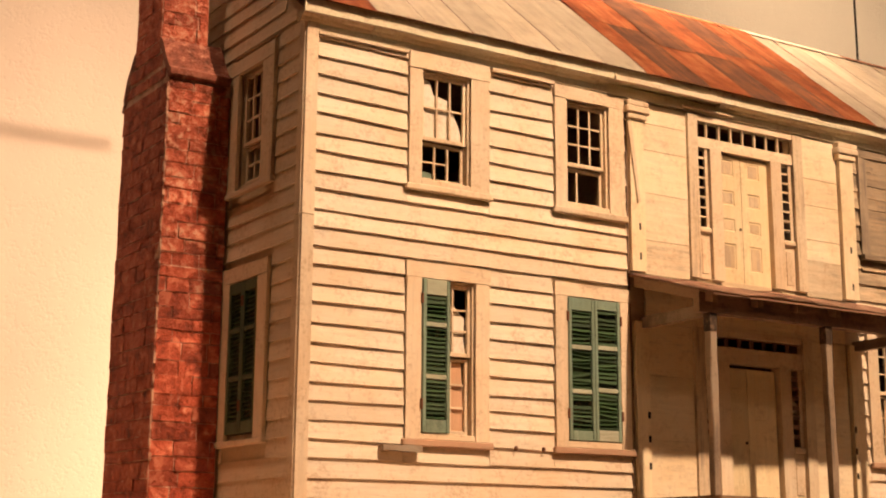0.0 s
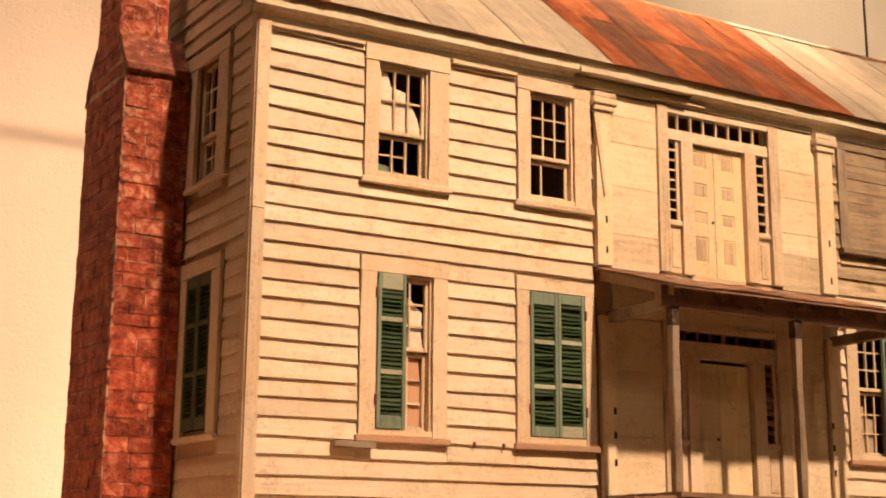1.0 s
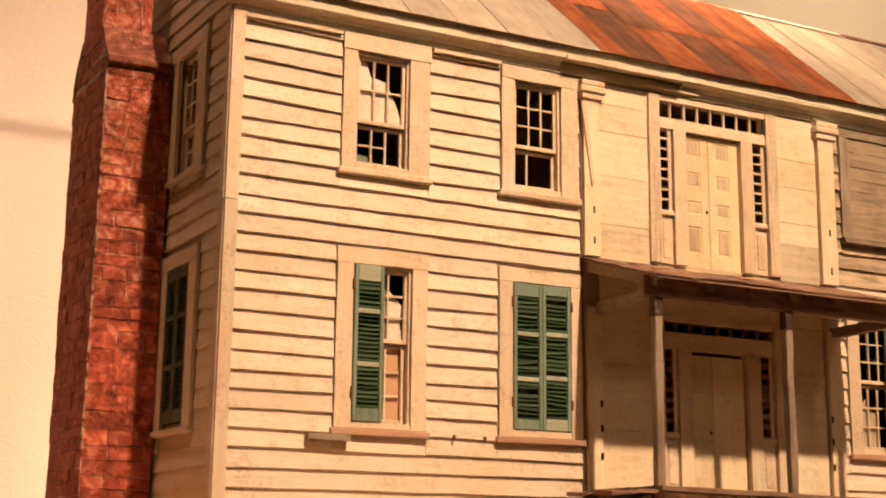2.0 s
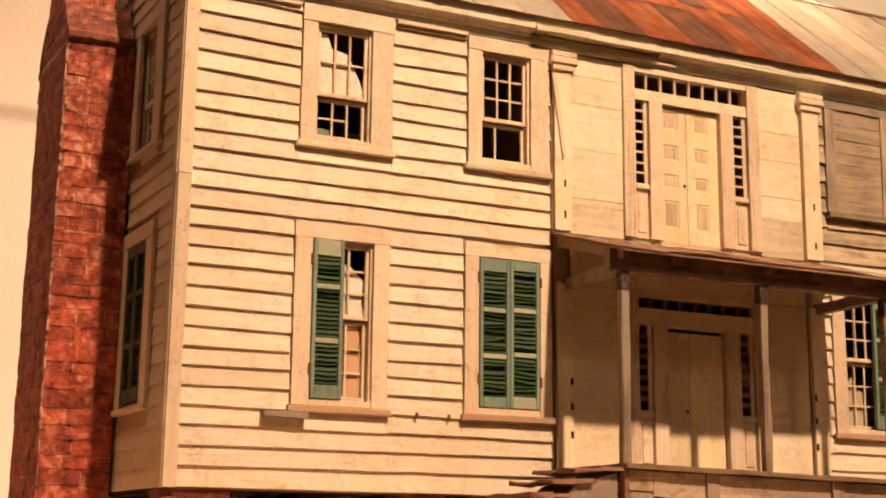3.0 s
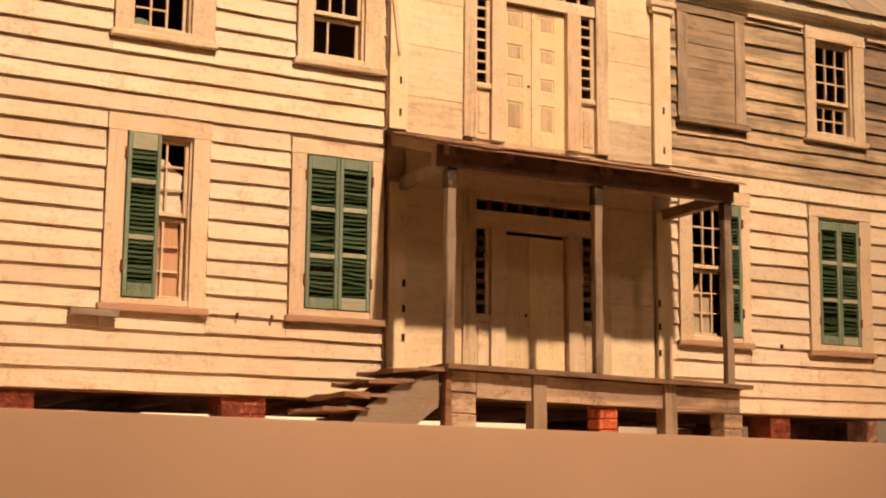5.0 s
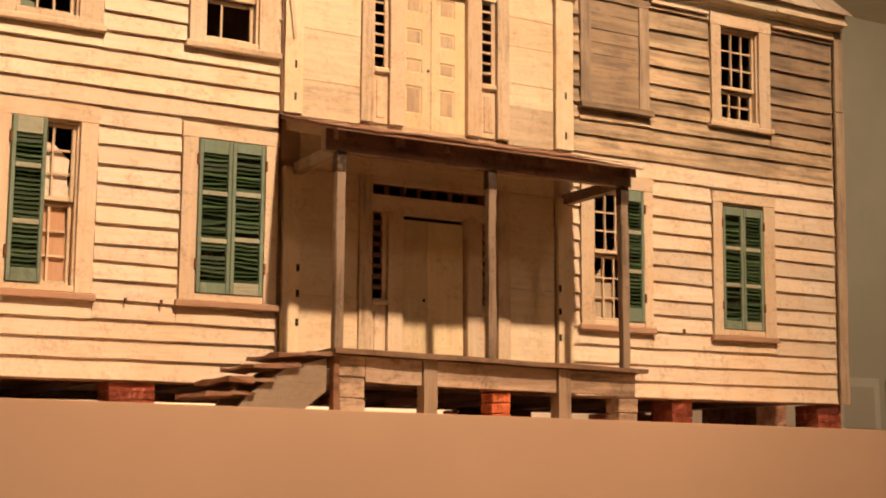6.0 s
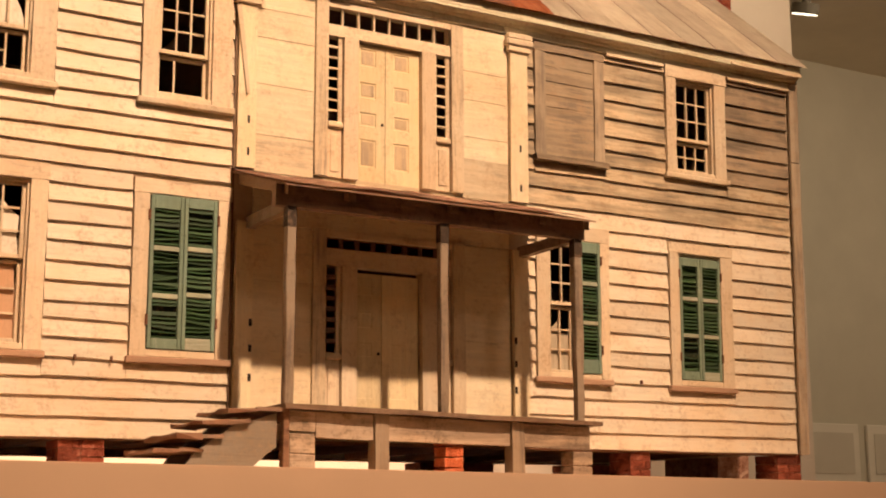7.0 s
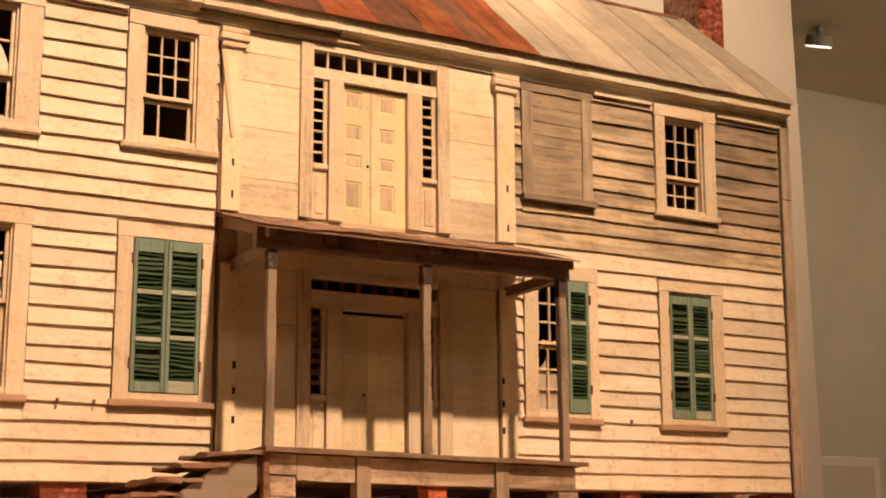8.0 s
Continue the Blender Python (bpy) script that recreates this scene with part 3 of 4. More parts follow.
def shutter(x0, x1, z0, z1, y, rails, f=W, turn=0.0, hinge=-1, chaos=0.0, paint=green_frame, bars=pale_green):
    """A shutter: stiles, rails, tilted slats, a near-black backing painted as the shade between them, and hinges."""
    bm = bmesh.new()
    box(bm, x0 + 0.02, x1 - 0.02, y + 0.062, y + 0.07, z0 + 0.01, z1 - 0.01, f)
    sh = part("shutter", bm, slat_gap_shade, house, "closed louvred shutter in faded green paint")
    block("stile", paint, sh, x0, x0 + 0.048, y, y + 0.06, z0, z1, f=f, bev=0.008)
    block("stile", paint, sh, x1 - 0.048, x1, y, y + 0.06, z0, z1, f=f, bev=0.008)
    for k, (a, c) in enumerate(rails):
        block("rail", bars if 0 < k < len(rails) - 1 or random.random() < 0.35 else paint, sh, x0 + 0.049, x1 - 0.049, y + 0.004, y + 0.058, a, c, f=f, bev=0.006)
    width = round(x1 - x0 - 0.102, 2)
    me = slat_of(width)
    for (a, c), (d, e) in zip(rails, rails[1:]):
        count = max(3, int((d - c) / 0.052))
        if random.random() < chaos:
            block("panel", green_slat, sh, x0 + 0.05, x1 - 0.05, y + 0.046, y + 0.056, c + 0.002, d - 0.002, f=f, bev=0)
        for i in range(count):
            z = c + (i + 0.5) * (d - c) / count
            if random.random() < 0.2 * chaos:
                continue
            at = f((x0 + x1) / 2, y + 0.026, z + random.gauss(0, 0.008 * chaos))
            tilt = random.gauss(0, 0.02 + 0.035 * chaos) if random.random() < 0.85 else random.gauss(0, 0.11)
            placed("slat", me, at, sh, turn=(random.gauss(0.0, 0.25), tilt, turn) if not turn else (0.0, random.gauss(0, 0.05), turn))
    hx = x0 - 0.03 if hinge < 0 else x1
    for z in (z0 + 0.28, z1 - 0.32):
        block("hinge", rust_iron, sh, hx, hx + 0.03, y - 0.012, y + 0.02, z, z + 0.13, f=f, bev=0.004)
    return sh


def rails(z0, z1, top=0.14, bottom=0.15, mids=(0.36, 0.68)):
    h = z1 - z0
    return [(z0, z0 + bottom)] + [(z0 + h * k - 0.03, z0 + h * k + 0.03) for k in mids] + [(z1 - top, z1)]


shutter(0.255, 0.645, 0.945, 2.855, -0.02, rails(0.945, 2.855, 0.2, 0.16, (0.36, 0.70)))
shutter(2.475, 2.897, 0.955, 2.84, -0.015, rails(0.955, 2.84, 0.17, 0.13, (0.34, 0.65)), chaos=0.7)
shutter(2.903, 3.325, 0.955, 2.84, -0.015, rails(0.955, 2.84, 0.13, 0.15, (0.36, 0.66)), hinge=1, chaos=0.6)
shutter(8.86, 9.225, 0.955, 2.855, -0.02, rails(0.955, 2.855, 0.16, 0.2, (0.38, 0.68)), hinge=1)
shutter(10.745, 11.142, 0.945, 2.80, 0.0, rails(0.945, 2.80, 0.13, 0.13, (0.36, 0.66)), chaos=0.8)
shutter(11.148, 11.545, 0.945, 2.80, 0.0, rails(0.945, 2.80, 0.13, 0.13, (0.36, 0.66)), hinge=1, chaos=0.6)
sf = lambda x, y, z: W(XL + y, x, z)
shutter(1.07, 1.447, 0.94, 2.87, 0.0, rails(0.94, 2.87), f=sf, turn=radians(-90), hinge=1, paint=green_shaded, bars=green_shaded)
shutter(1.453, 1.83, 0.94, 2.87, 0.0, rails(0.94, 2.87), f=sf, turn=radians(-90), paint=green_shaded, bars=green_shaded)

# small pegs below the sills and a loose stick of wood
for x, z in ((1.62, 0.80), (2.05, 0.80), (9.95, 0.86)):
    block("peg", rust_iron, house, x, x + 0.026, -0.02, 0.03, z - 0.02, z + 0.04, "rusted shutter peg", bev=0.004)
block("sill_fragment", stringer_grey, house, -0.31, 0.22, -0.085, 0.03, 0.705, 0.775, "broken grey end of the sill", jit=0.008, n=4, bev=0)

# ---- centre bay: flush boards, pilasters and two doorways ----
for x0, x1, cuts in ((3.81, 4.635, (0.24, 1.02, 1.9, 2.62)), (6.915, 7.665, (0.24, 1.3, 2.62)), (3.81, 4.635, (3.30, 3.79, 4.47, 5.10, 5.49, 5.78)), (6.915, 7.665, (3.30, 3.86, 4.18, 4.72, 5.14, 5.78))):
    for a, c in zip(cuts, cuts[1:]):
        block("flush_board", bay_worn if 3.2 < a < 3.4 else cream_bay, wall_front, x0, x1, 0.03, 0.053, a + 0.004, c - 0.003, jit=0.003, n=3, bev=0)
block("flush_board", cream_bay, wall_front, 3.81, 7.665, 0.028, 0.053, 2.63, 3.29, bev=0)


def pilaster(x0, x1, z0, z1, cap):
    bm = bmesh.new()
    box(bm, x0, x1, -0.03, 0.05, z0, z1, jit=0.004, n=6, axis=2)
    p = part("pilaster", bm, cream_bay_v, house, "flat cream pilaster, split and worn")
    if cap:
        block("capital", cream_trim_h, p, x0 - 0.04, x1 + 0.04, -0.07, 0.05, z1 + 0.002, z1 + 0.08, bev=0.01)
        block("capital", cream_trim_h, p, x0 - 0.075, x1 + 0.085, -0.10, 0.05, z1 + 0.082, z1 + 0.19, bev=0.02)
        block("capital", cream_trim_h, p, x0 - 0.055, x1 + 0.07, -0.085, 0.05, z1 + 0.192, z1 + 0.27, bev=0.01)
    return p


pl = pilaster(3.55, 3.80, 3.32, 5.49, True)
bm = bmesh.new()
prism(bm, [(3.50, 5.44), (3.56, 5.46), (3.70, 4.30), (3.66, 4.28)], -0.06, -0.034)
part("split_strip", bm, cream_v, pl)
pr = pilaster(7.68, 7.975, 3.32, 5.53, True)
p3 = pilaster(3.58, 3.80, 0.20, 2.62, False)
p4 = pilaster(7.70, 7.95, 0.20, 2.62, False)
for pil, x in ((p3, 3.78), (p4, 7.72)):
    for z in (0.62, 0.98, 1.30):
        block("slot", iron_and_gap, pil, x - 0.02, x + 0.02, -0.036, -0.0305, z, z + 0.09, bev=0)
for pil, x, z in ((pl, 3.70, 3.48), (pr, 7.84, 3.47), (pr, 7.84, 4.05), (pl, 3.70, 3.9)):
    block("slot", iron_and_gap, pil, x - 0.015, x + 0.015, -0.036, -0.0305, z, z + 0.10, bev=0)
# dark brown strip as the shade in the gap between the pilaster and the cut ends of the boards
block("shadow_gap", inside_wood, wall_front, 3.525, 3.548, 0.03, 0.053, 0.2, 5.7, bev=0)


def doorway(z0, dx, rail0, rail1, tr1, top, yellow, side0):
    """A double door between sidelights, under a transom of small panes."""
    bm = bmesh.new()
    box(bm, 4.825, 6.715, 0.02, 0.19, rail0, rail1, jit=0.003, n=4)
    d = part("doorway", bm, cream_trim_h, house, "double doorway with sidelights and a transom light")
    for a, c in ((4.64, 4.82), (6.72, 6.91)):
        block("jamb_post", jamb_v, d, a, c, -0.012, 0.05, z0, top, jit=0.004, n=5, axis=2, bev=0)
    block("head", cream_trim_h, d, 4.822, 6.718, 0.01, 0.05, tr1, top, jit=0.003, n=4, bev=0)
    for a, c in ((5.06, 5.275), (6.25, 6.465)):
        block("door_post", cream_v, d, a, c, 0.0, 0.15, z0, rail0 - 0.002, jit=0.003, n=4, axis=2, bev=0)
    n = 8
    bar = cream_v if yellow else red_brown
    wide = 0.013 if yellow else 0.03
    for i in range(1, n):
        x = 4.825 + (6.715 - 4.825) * i / n
        block("transom_bar", bar, d, x - wide, x + wide, 0.06, 0.10, rail1 + 0.001, tr1 - 0.001, bev=0, jit=0.004)
    for k, (a, c) in enumerate(((4.83, 5.05), (6.475, 6.71))):
        block("side_panel", cream_v, d, a, c, 0.05, 0.09, z0, side0 - 0.10, bev=0.006)
        block("side_panel", cream_v, d, a + 0.05, c - 0.05, 0.035, 0.052, z0 + 0.08, side0 - 0.18, bev=0.006)
        block("side_sill", cream_trim_h, d, a - 0.01, c + 0.01, 0.0, 0.10, side0 - 0.10, side0 - 0.01, bev=0.02)
        block("side_stile", cream_v, d, c - 0.055 if k == 0 else a, c if k == 0 else a + 0.03, 0.05, 0.09, side0 - 0.009, rail0 - 0.002, bev=0)
        count = 8
        for i in range(1, count):
            z = side0 + (rail0 - side0) * i / count
            block("side_bar", bar, d, a + 0.002 if k == 0 else a + 0.032, c - 0.057 if k == 0 else c - 0.06, 0.055, 0.085, z - wide, z + wide, bev=0, jit=0.007)
        if k == 1:
            block("side_stile", cream_v, d, c - 0.058, c, 0.05, 0.09, side0 - 0.009, rail0 - 0.002, bev=0)
    if not yellow:
        for a, c in ((rail1 + 0.001, rail1 + 0.012), (tr1 - 0.012, tr1 - 0.001)):
            block("transom_edge", red_brown, d, 4.83, 6.71, 0.062, 0.098, a, c, jit=0.003, n=4, bev=0)
    h = rail0 - z0 - (0.03 if yellow else 0.055)
    mid = 5.722 + dx
    for k, us in enumerate(((5.278, 5.335 + dx, 5.585 + dx, mid - 0.004), (mid + 0.004, 5.85 + dx, 6.09 + dx, 6.247 if yellow else 6.228))):
        lay = [(0.11, 0.31), (0.405, 0.505), (0.61, 0.725), (0.842, 0.97)]
        zs = [z0]
        for lo, hi in lay:
            zs += [z0 + h * lo, z0 + h * hi]
        zs.append(z0 + h)
        bm = bmesh.new()
        sunk = 0.012 if yellow else 0.004
        grid = [[bm.verts.new(W(u, 0.09, z)) for u in us] for z in zs]
        for r in range(len(zs) - 1):
            for i in range(3):
                if i == 1 and r % 2 == 1:
                    inner = []
                    for u, z, du, dz in ((us[1], zs[r], 1, 1), (us[2], zs[r], -1, 1), (us[2], zs[r + 1], -1, -1), (us[1], zs[r + 1], 1, -1)):
                        inner.append(bm.verts.new(W(u + 0.012 * du, 0.09 + sunk, z + 0.012 * dz)))
                    outer = [grid[r][1], grid[r][2], grid[r + 1][2], grid[r + 1][1]]
                    for q in range(4):
                        bm.faces.new((outer[q], outer[(q + 1) % 4], inner[(q + 1) % 4], inner[q]))
                    bm.faces.new(inner)
                else:
                    bm.faces.new((grid[r][i], grid[r][i + 1], grid[r + 1][i + 1], grid[r + 1][i]))
        rim = [e for e in bm.edges if e.is_boundary]
        ext = bmesh.ops.extrude_edge_only(bm, edges=rim)["geom"]
        for v in ext:
            if isinstance(v, bmesh.types.BMVert):
                v.co.y += 0.07 * U
        leaf = part("door", bm, yellow_v, house, "panelled door leaf in yellowed cream paint")
        if yellow:
            for q, (lo, hi) in enumerate(lay):
                block("panel", jamb_v if q == 2 else door_worn, leaf, us[1] + 0.03, us[2] - 0.03, 0.096, 0.1015, z0 + h * lo + 0.03, z0 + h * hi - 0.03, bev=0.003)
        if k == 0:
            bm = bmesh.new()
            bmesh.ops.create_uvsphere(bm, u_segments=10, v_segments=6, radius=0.02 * U)
            for v in bm.verts:
                v.co += W(mid - 0.05, 0.08, z0 + h * 0.43)
            part("door_knob", bm, iron_and_gap, leaf, "small dark knob")
    # black strips behind the leaves, painted darkness for the gaps round the door
    if not yellow:
        block("gap_strip", iron_and_gap, d, 6.20, 6.249, 0.165, 0.19, z0, z0 + h - 0.102, bev=0)
    block("gap_strip", iron_and_gap, d, 5.29, 6.24, 0.165, 0.19, z0 + h - 0.1, rail0, bev=0)
    return d


doorway(3.35, 0.0, 5.30, 5.455, 5.70, 5.77, True, 4.12)
doorway(0.27, -0.045, 2.17, 2.40, 2.545, 2.64, False, 1.05)

bm = bmesh.new()
prism(bm, [(6.50, 1.55), (6.70, 1.52), (6.69, 1.66), (6.60, 1.72), (6.51, 1.68)], 0.10, 0.108)
part("paper_scrap", bm, blind_grey, house, "scrap of pale paper in the side light")

# ---- eaves ----
ROOF_Y0, ROOF_Z0, SLOPE, RIDGE_Y = -0.24, 6.118, 0.876, 2.65
RIDGE_Z = ROOF_Z0 + SLOPE * (RIDGE_Y - ROOF_Y0)
for a, c in ((XL + 0.17, 3.2), (3.2, 7.6), (7.62, XR - 0.05)):
    block("frieze", frieze_grey, house, a, c, 0.0, 0.05, 5.815, 5.96, jit=0.004, n=6, bev=0)
for a, c in ((XL + 0.17, 0.0), (1.28, 2.27), (9.42, 10.5), (11.8, XR - 0.19)):
    block("frieze_bead", cream_trim_h, house, a, c, -0.03, 0.05, 5.765, 5.808, jit=0.004, n=4, bev=0)
block("frieze_bead", cream_trim_h, house, 4.55, 5.5, -0.05, -0.001, 5.84, 5.872, jit=0.004, n=4, bev=0)
block("soffit", frieze_grey, house, XL - 0.07, XR - 0.07, -0.135, 0.05, 5.985, 6.02, jit=0.004, n=14, bev=0)
block("fascia", frieze_grey, house, XL - 0.09, 3.2, -0.16, -0.137, 5.975, 6.17, jit=0.005, n=8, bev=0)
block("fascia", cream_trim_h, house, 3.205, 5.15, -0.20, -0.137, 5.955, 6.02, jit=0.006, n=6, bev=0)
block("fascia", frieze_grey, house, 3.205, XR - 0.06, -0.16, -0.137, 6.022, 6.17, jit=0.005, n=12, bev=0)
block("fascia", frieze_grey, house, 5.16, XR - 0.06, -0.16, -0.137, 5.975, 6.02, jit=0.005, n=10, bev=0)
block("fascia", cream_trim_h, house, 11.75, XR - 0.05, -0.19, -0.162, 5.965, 6.015, jit=0.006, n=5, bev=0)
for a, c, mat in ((XL - 0.09, -0.55, cream_trim_h), (-0.54, 3.19, frieze_grey), (5.2, XR - 0.06, frieze_grey)):
    bm = bmesh.new()
    prism(bm, [(0.0, 5.965), (0.0, 5.90), (-0.035, 5.912), (-0.06, 5.942), (-0.10, 5.952), (-0.13, 5.972), (-0.13, 5.984), (0.0, 5.984)], a, c, "x")
    part("moulding", bm, mat, house)

# ---- roof: lapped metal sheets, pale at both ends and rusted between ----
bm = bmesh.new()
prism(bm, [(ROOF_Y0 + 0.15, ROOF_Z0 + 0.10), (RIDGE_Y, RIDGE_Z - 0.08), (2 * RIDGE_Y - ROOF_Y0 - 0.15, ROOF_Z0 - 0.02), (2 * RIDGE_Y - ROOF_Y0 - 0.15, ROOF_Z0 - 0.07), (RIDGE_Y, RIDGE_Z - 0.13), (ROOF_Y0 + 0.15, ROOF_Z0 + 0.05)], XL - 0.08, XR - 0.08, "x")
roof = part("roof", bm, brown_y, house, "gable roof of pale and rusted tin sheets")

bm = bmesh.new()
prism(bm, [(ROOF_Y0 + 0.03, ROOF_Z0 + 0.022), (ROOF_Y0 + 0.24, ROOF_Z0 + 0.203), (ROOF_Y0 + 0.24, ROOF_Z0 + 0.19), (ROOF_Y0 + 0.03, ROOF_Z0 + 0.01)], XL - 0.08, XR - 0.08, "x")
part("underlay", bm, brown_y, roof)


def sheet(x0, x1, y0, y1, mat, lift, side=1):
    """One tin sheet along the slope, dented, with a raised seam at each edge."""
    bm = bmesh.new()
    nx, ny = 6, 7
    grid = []
    for j in range(ny + 1):
        row = []
        for i in range(nx + 1):
            u, v = i / nx, j / ny
            y = y0 + (y1 - y0) * v
            if j == 0:
                y += random.uniform(-0.006, 0.006)
            z = ROOF_Z0 + SLOPE * (y - ROOF_Y0) + lift + (0.020 if i in (0, nx) and j else 0.0) + (random.uniform(-0.004, 0.004) if j else 0.0)
            if side < 0:
                y = 2 * RIDGE_Y - y
            x = x0 + (x1 - x0) * u
            row.append(bm.verts.new(W(x, y, z)))
        grid.append(row)
    for j in range(ny):
        for i in range(nx):
            bm.faces.new((grid[j][i], grid[j][i + 1], grid[j + 1][i + 1], grid[j + 1][i]))
    bmesh.ops.solidify(bm, geom=bm.faces[:], thickness=0.012 * U)
    return part("roof_sheet", bm, mat, roof)


SHEETS = [(XL - 0.10, -0.64, "r", "r"), (-0.64, 0.07, "p", "p"), (0.07, 0.78, "p", "p"), (0.78, 1.47, "p", "p"), (1.47, 2.20, "p", "p"), (2.20, 2.95, "p", "p"), (2.95, 3.66, "p", "p"),
          (3.66, 4.13, "r", "r"), (4.13, 4.83, "d", "r"), (4.83, 5.64, "r", "d"), (5.64, 6.38, "d", "r"), (6.38, 7.05, "r", "d"), (7.05, 7.55, "d", "r"), (7.55, 8.24, "r", "r"),
          (8.24, 8.80, "p", "p"), (8.80, 9.45, "t", "t"), (9.45, 10.05, "p", "p"), (10.05, 10.70, "t", "t"), (10.70, 11.30, "p", "p"), (11.30, 11.95, "t", "t"), (11.95, 12.60, "p", "p"), (12.60, 13.24, "t", "t")]
TIN = {"r": tin_rust, "d": tin_dark, "p": tin_pale, "t": tin_tan}
for k, (x0, x1, lower, upper) in enumerate(SHEETS):
    x0, x1 = x0 * 1.004 + 0.06, x1 * 1.004 + 0.06
    lift = 0.012 + 0.006 * (k % 2)
    if lower in "rd" and x0 > 0:
        split = 1.15 + random.uniform(-0.25, 0.25)
        sheet(x0, x1 - 0.014, ROOF_Y0, split + 0.05, TIN[lower], lift)
        sheet(x0, x1 - 0.014, split, RIDGE_Y - 0.01, TIN[upper], lift + 0.022)
    else:
        sheet(x0, x1 - 0.014, ROOF_Y0, RIDGE_Y - 0.01, TIN[lower], lift)
    sheet(x0, x1 - 0.014, ROOF_Y0, RIDGE_Y - 0.01, tin_tan, lift, -1)
for a, c, mat in ((XL - 0.1, 3.66, tin_pale), (3.66, 8.24, tin_rust), (8.24, 10.7, tin_tan), (10.7, XR - 0.05, tin_dark)):
    bm = bmesh.new()
    prism(bm, [(RIDGE_Y - 0.10, RIDGE_Z - 0.035), (RIDGE_Y, RIDGE_Z + 0.055), (RIDGE_Y + 0.10, RIDGE_Z - 0.035), (RIDGE_Y, RIDGE_Z + 0.02)], a, c - 0.004, "x")
    part("ridge_cap", bm, mat, roof)

# ---- chimneys ----
def brick_face(parent, x0, x1, y0, y1, z0, z1, front, mat=brick_red, length=0.42, single=True):
    """Courses of uneven bricks on one face; front: the face towards -y, otherwise towards -x."""
    rows = int((z1 - z0) / 0.10)
    bmj = None if single else bmesh.new()
    za_next = z0
    for r in range(rows):
        za = za_next
        if za > z1 - 0.09:
            break
        course = min(random.choice((0.15, 0.18, 0.20, 0.23)), z1 - za)
        za_next = za + course
        a, c = (x0, x1) if front else (y0, y1)
        u = a - (length / 2 if r % 2 else 0)
        while u < c - 0.02:
            l = length * random.uniform(0.65, 1.3)
            p, q = max(a, u) + 0.008, min(c, u + l) - 0.008
            u += l
            if q - p < 0.04:
                continue
            out = 0.006 + random.uniform(0, 0.024 if front else 0.008)
            zb = za + course - 0.003 - random.uniform(0, 0.010)
            bm = bmj if bmj else bmesh.new()
            if front:
                box(bm, p, q, y0 - out, y0 + 0.01, za + random.uniform(0, 0.008), zb, jit=0.007)
            else:
                box(bm, x0 - out, x0 + 0.01, p, q, za + random.uniform(0, 0.008), zb, jit=0.008)
            if not bmj:
                part("brick", bm, brick_limed if front and za > 3.3 + random.uniform(-0.8, 0.8) else mat, parent)
    if bmj:
        tagged(part("brickwork", bmj, mat, parent), kind="stuff")


CX0, CX1, CY0, CY1 = -2.31, XL - 0.002, 2.05, 3.53
bm = bmesh.new()
box(bm, CX0, CX1, CY0, CY1, plinth_top(-2), 5.62)
prism(bm, [(CY0, 5.622), (CY1, 5.622), (3.22, 6.22), (2.36, 6.22)], CX0, CX1 - 0.02, "x")
box(bm, CX0 + 0.0, CX1 - 0.22, 2.36, 3.22, 6.222, 10.2)
chimney = part("chimney", bm, mortar, house, "tall old red brick chimney with sloped shoulders")
bm = bmesh.new()
prism(bm, [(CY0 - 0.035, 5.60), (CY0 - 0.09, 5.635), (CY0 - 0.10, 5.71), (CY0 - 0.02, 5.765), (CY0 + 0.10, 5.95), (CY0 + 0.22, 6.18), (CY0 + 0.31, 6.27), (CY0 + 0.33, 6.16), (CY0 + 0.02, 5.64)], CX0 - 0.014, CX1 - 0.03, "x")
part("shoulder", bm, shoulder_shaded, chimney)
bm = bmesh.new()
prism(bm, [(CY1 + 0.06, 5.50), (CY1 + 0.055, 5.57), (CY1 + 0.015, 5.62), (CY1 + 0.04, 5.69), (CY1 + 0.01, 5.76), (CY1 - 0.06, 5.95), (CY1 - 0.20, 6.14), (CY1 - 0.30, 6.28), (CY1 - 0.32, 6.16), (CY1 - 0.02, 5.52)], CX0 - 0.014, CX1 - 0.03, "x")
part("shoulder", bm, shoulder_shaded, chimney)
brick_face(chimney, CX0, CX1, CY0, 0, plinth_top(-2), 5.58, True)
brick_face(chimney, CX0, 0, CY0, CY1, plinth_top(-2), 5.58, False, single=False)
for a, c, p, q in ((2.14, 3.44, 5.63, 5.83), (2.26, 3.32, 5.83, 6.04), (2.37, 3.21, 6.04, 6.22)):
    brick_face(chimney, CX0, 0, a, c, p, q, False, single=False)
brick_face(chimney, CX0, CX1 - 0.22, 2.36, 0, 6.23, 7.6, True)
brick_face(chimney, CX0, 0, 2.37, 3.21, 6.23, 9.0, False, single=False)

# pale lime left on the chimney's front corner
z = 0.6
while z < 5.45:
    tall = random.uniform(0.05, 0.24)
    block("mortar_edge", lime, chimney, CX0 - 0.012, CX0 + random.uniform(0.004, 0.018), CY0 - 0.022, CY0 + 0.012, z, z + tall, jit=0.008, n=2, axis=2, bev=0)
    z += tall + random.uniform(0.01, 0.16 if z > 2.6 else 0.34)

bm = bmesh.new()
box(bm, XR + 0.12, XR + 0.70, 2.3, 3.3, 5.0, 10.2)
box(bm, XR + 0.0, XR + 0.70, 2.1, 3.5, plinth_top(13), 4.99)
far_chimney = part("chimney", bm, mortar, house, "red brick chimney at the far gable")
brick_face(far_chimney, XR + 0.12, XR + 0.70, 2.3, 0, 8.0, 10.1, True)

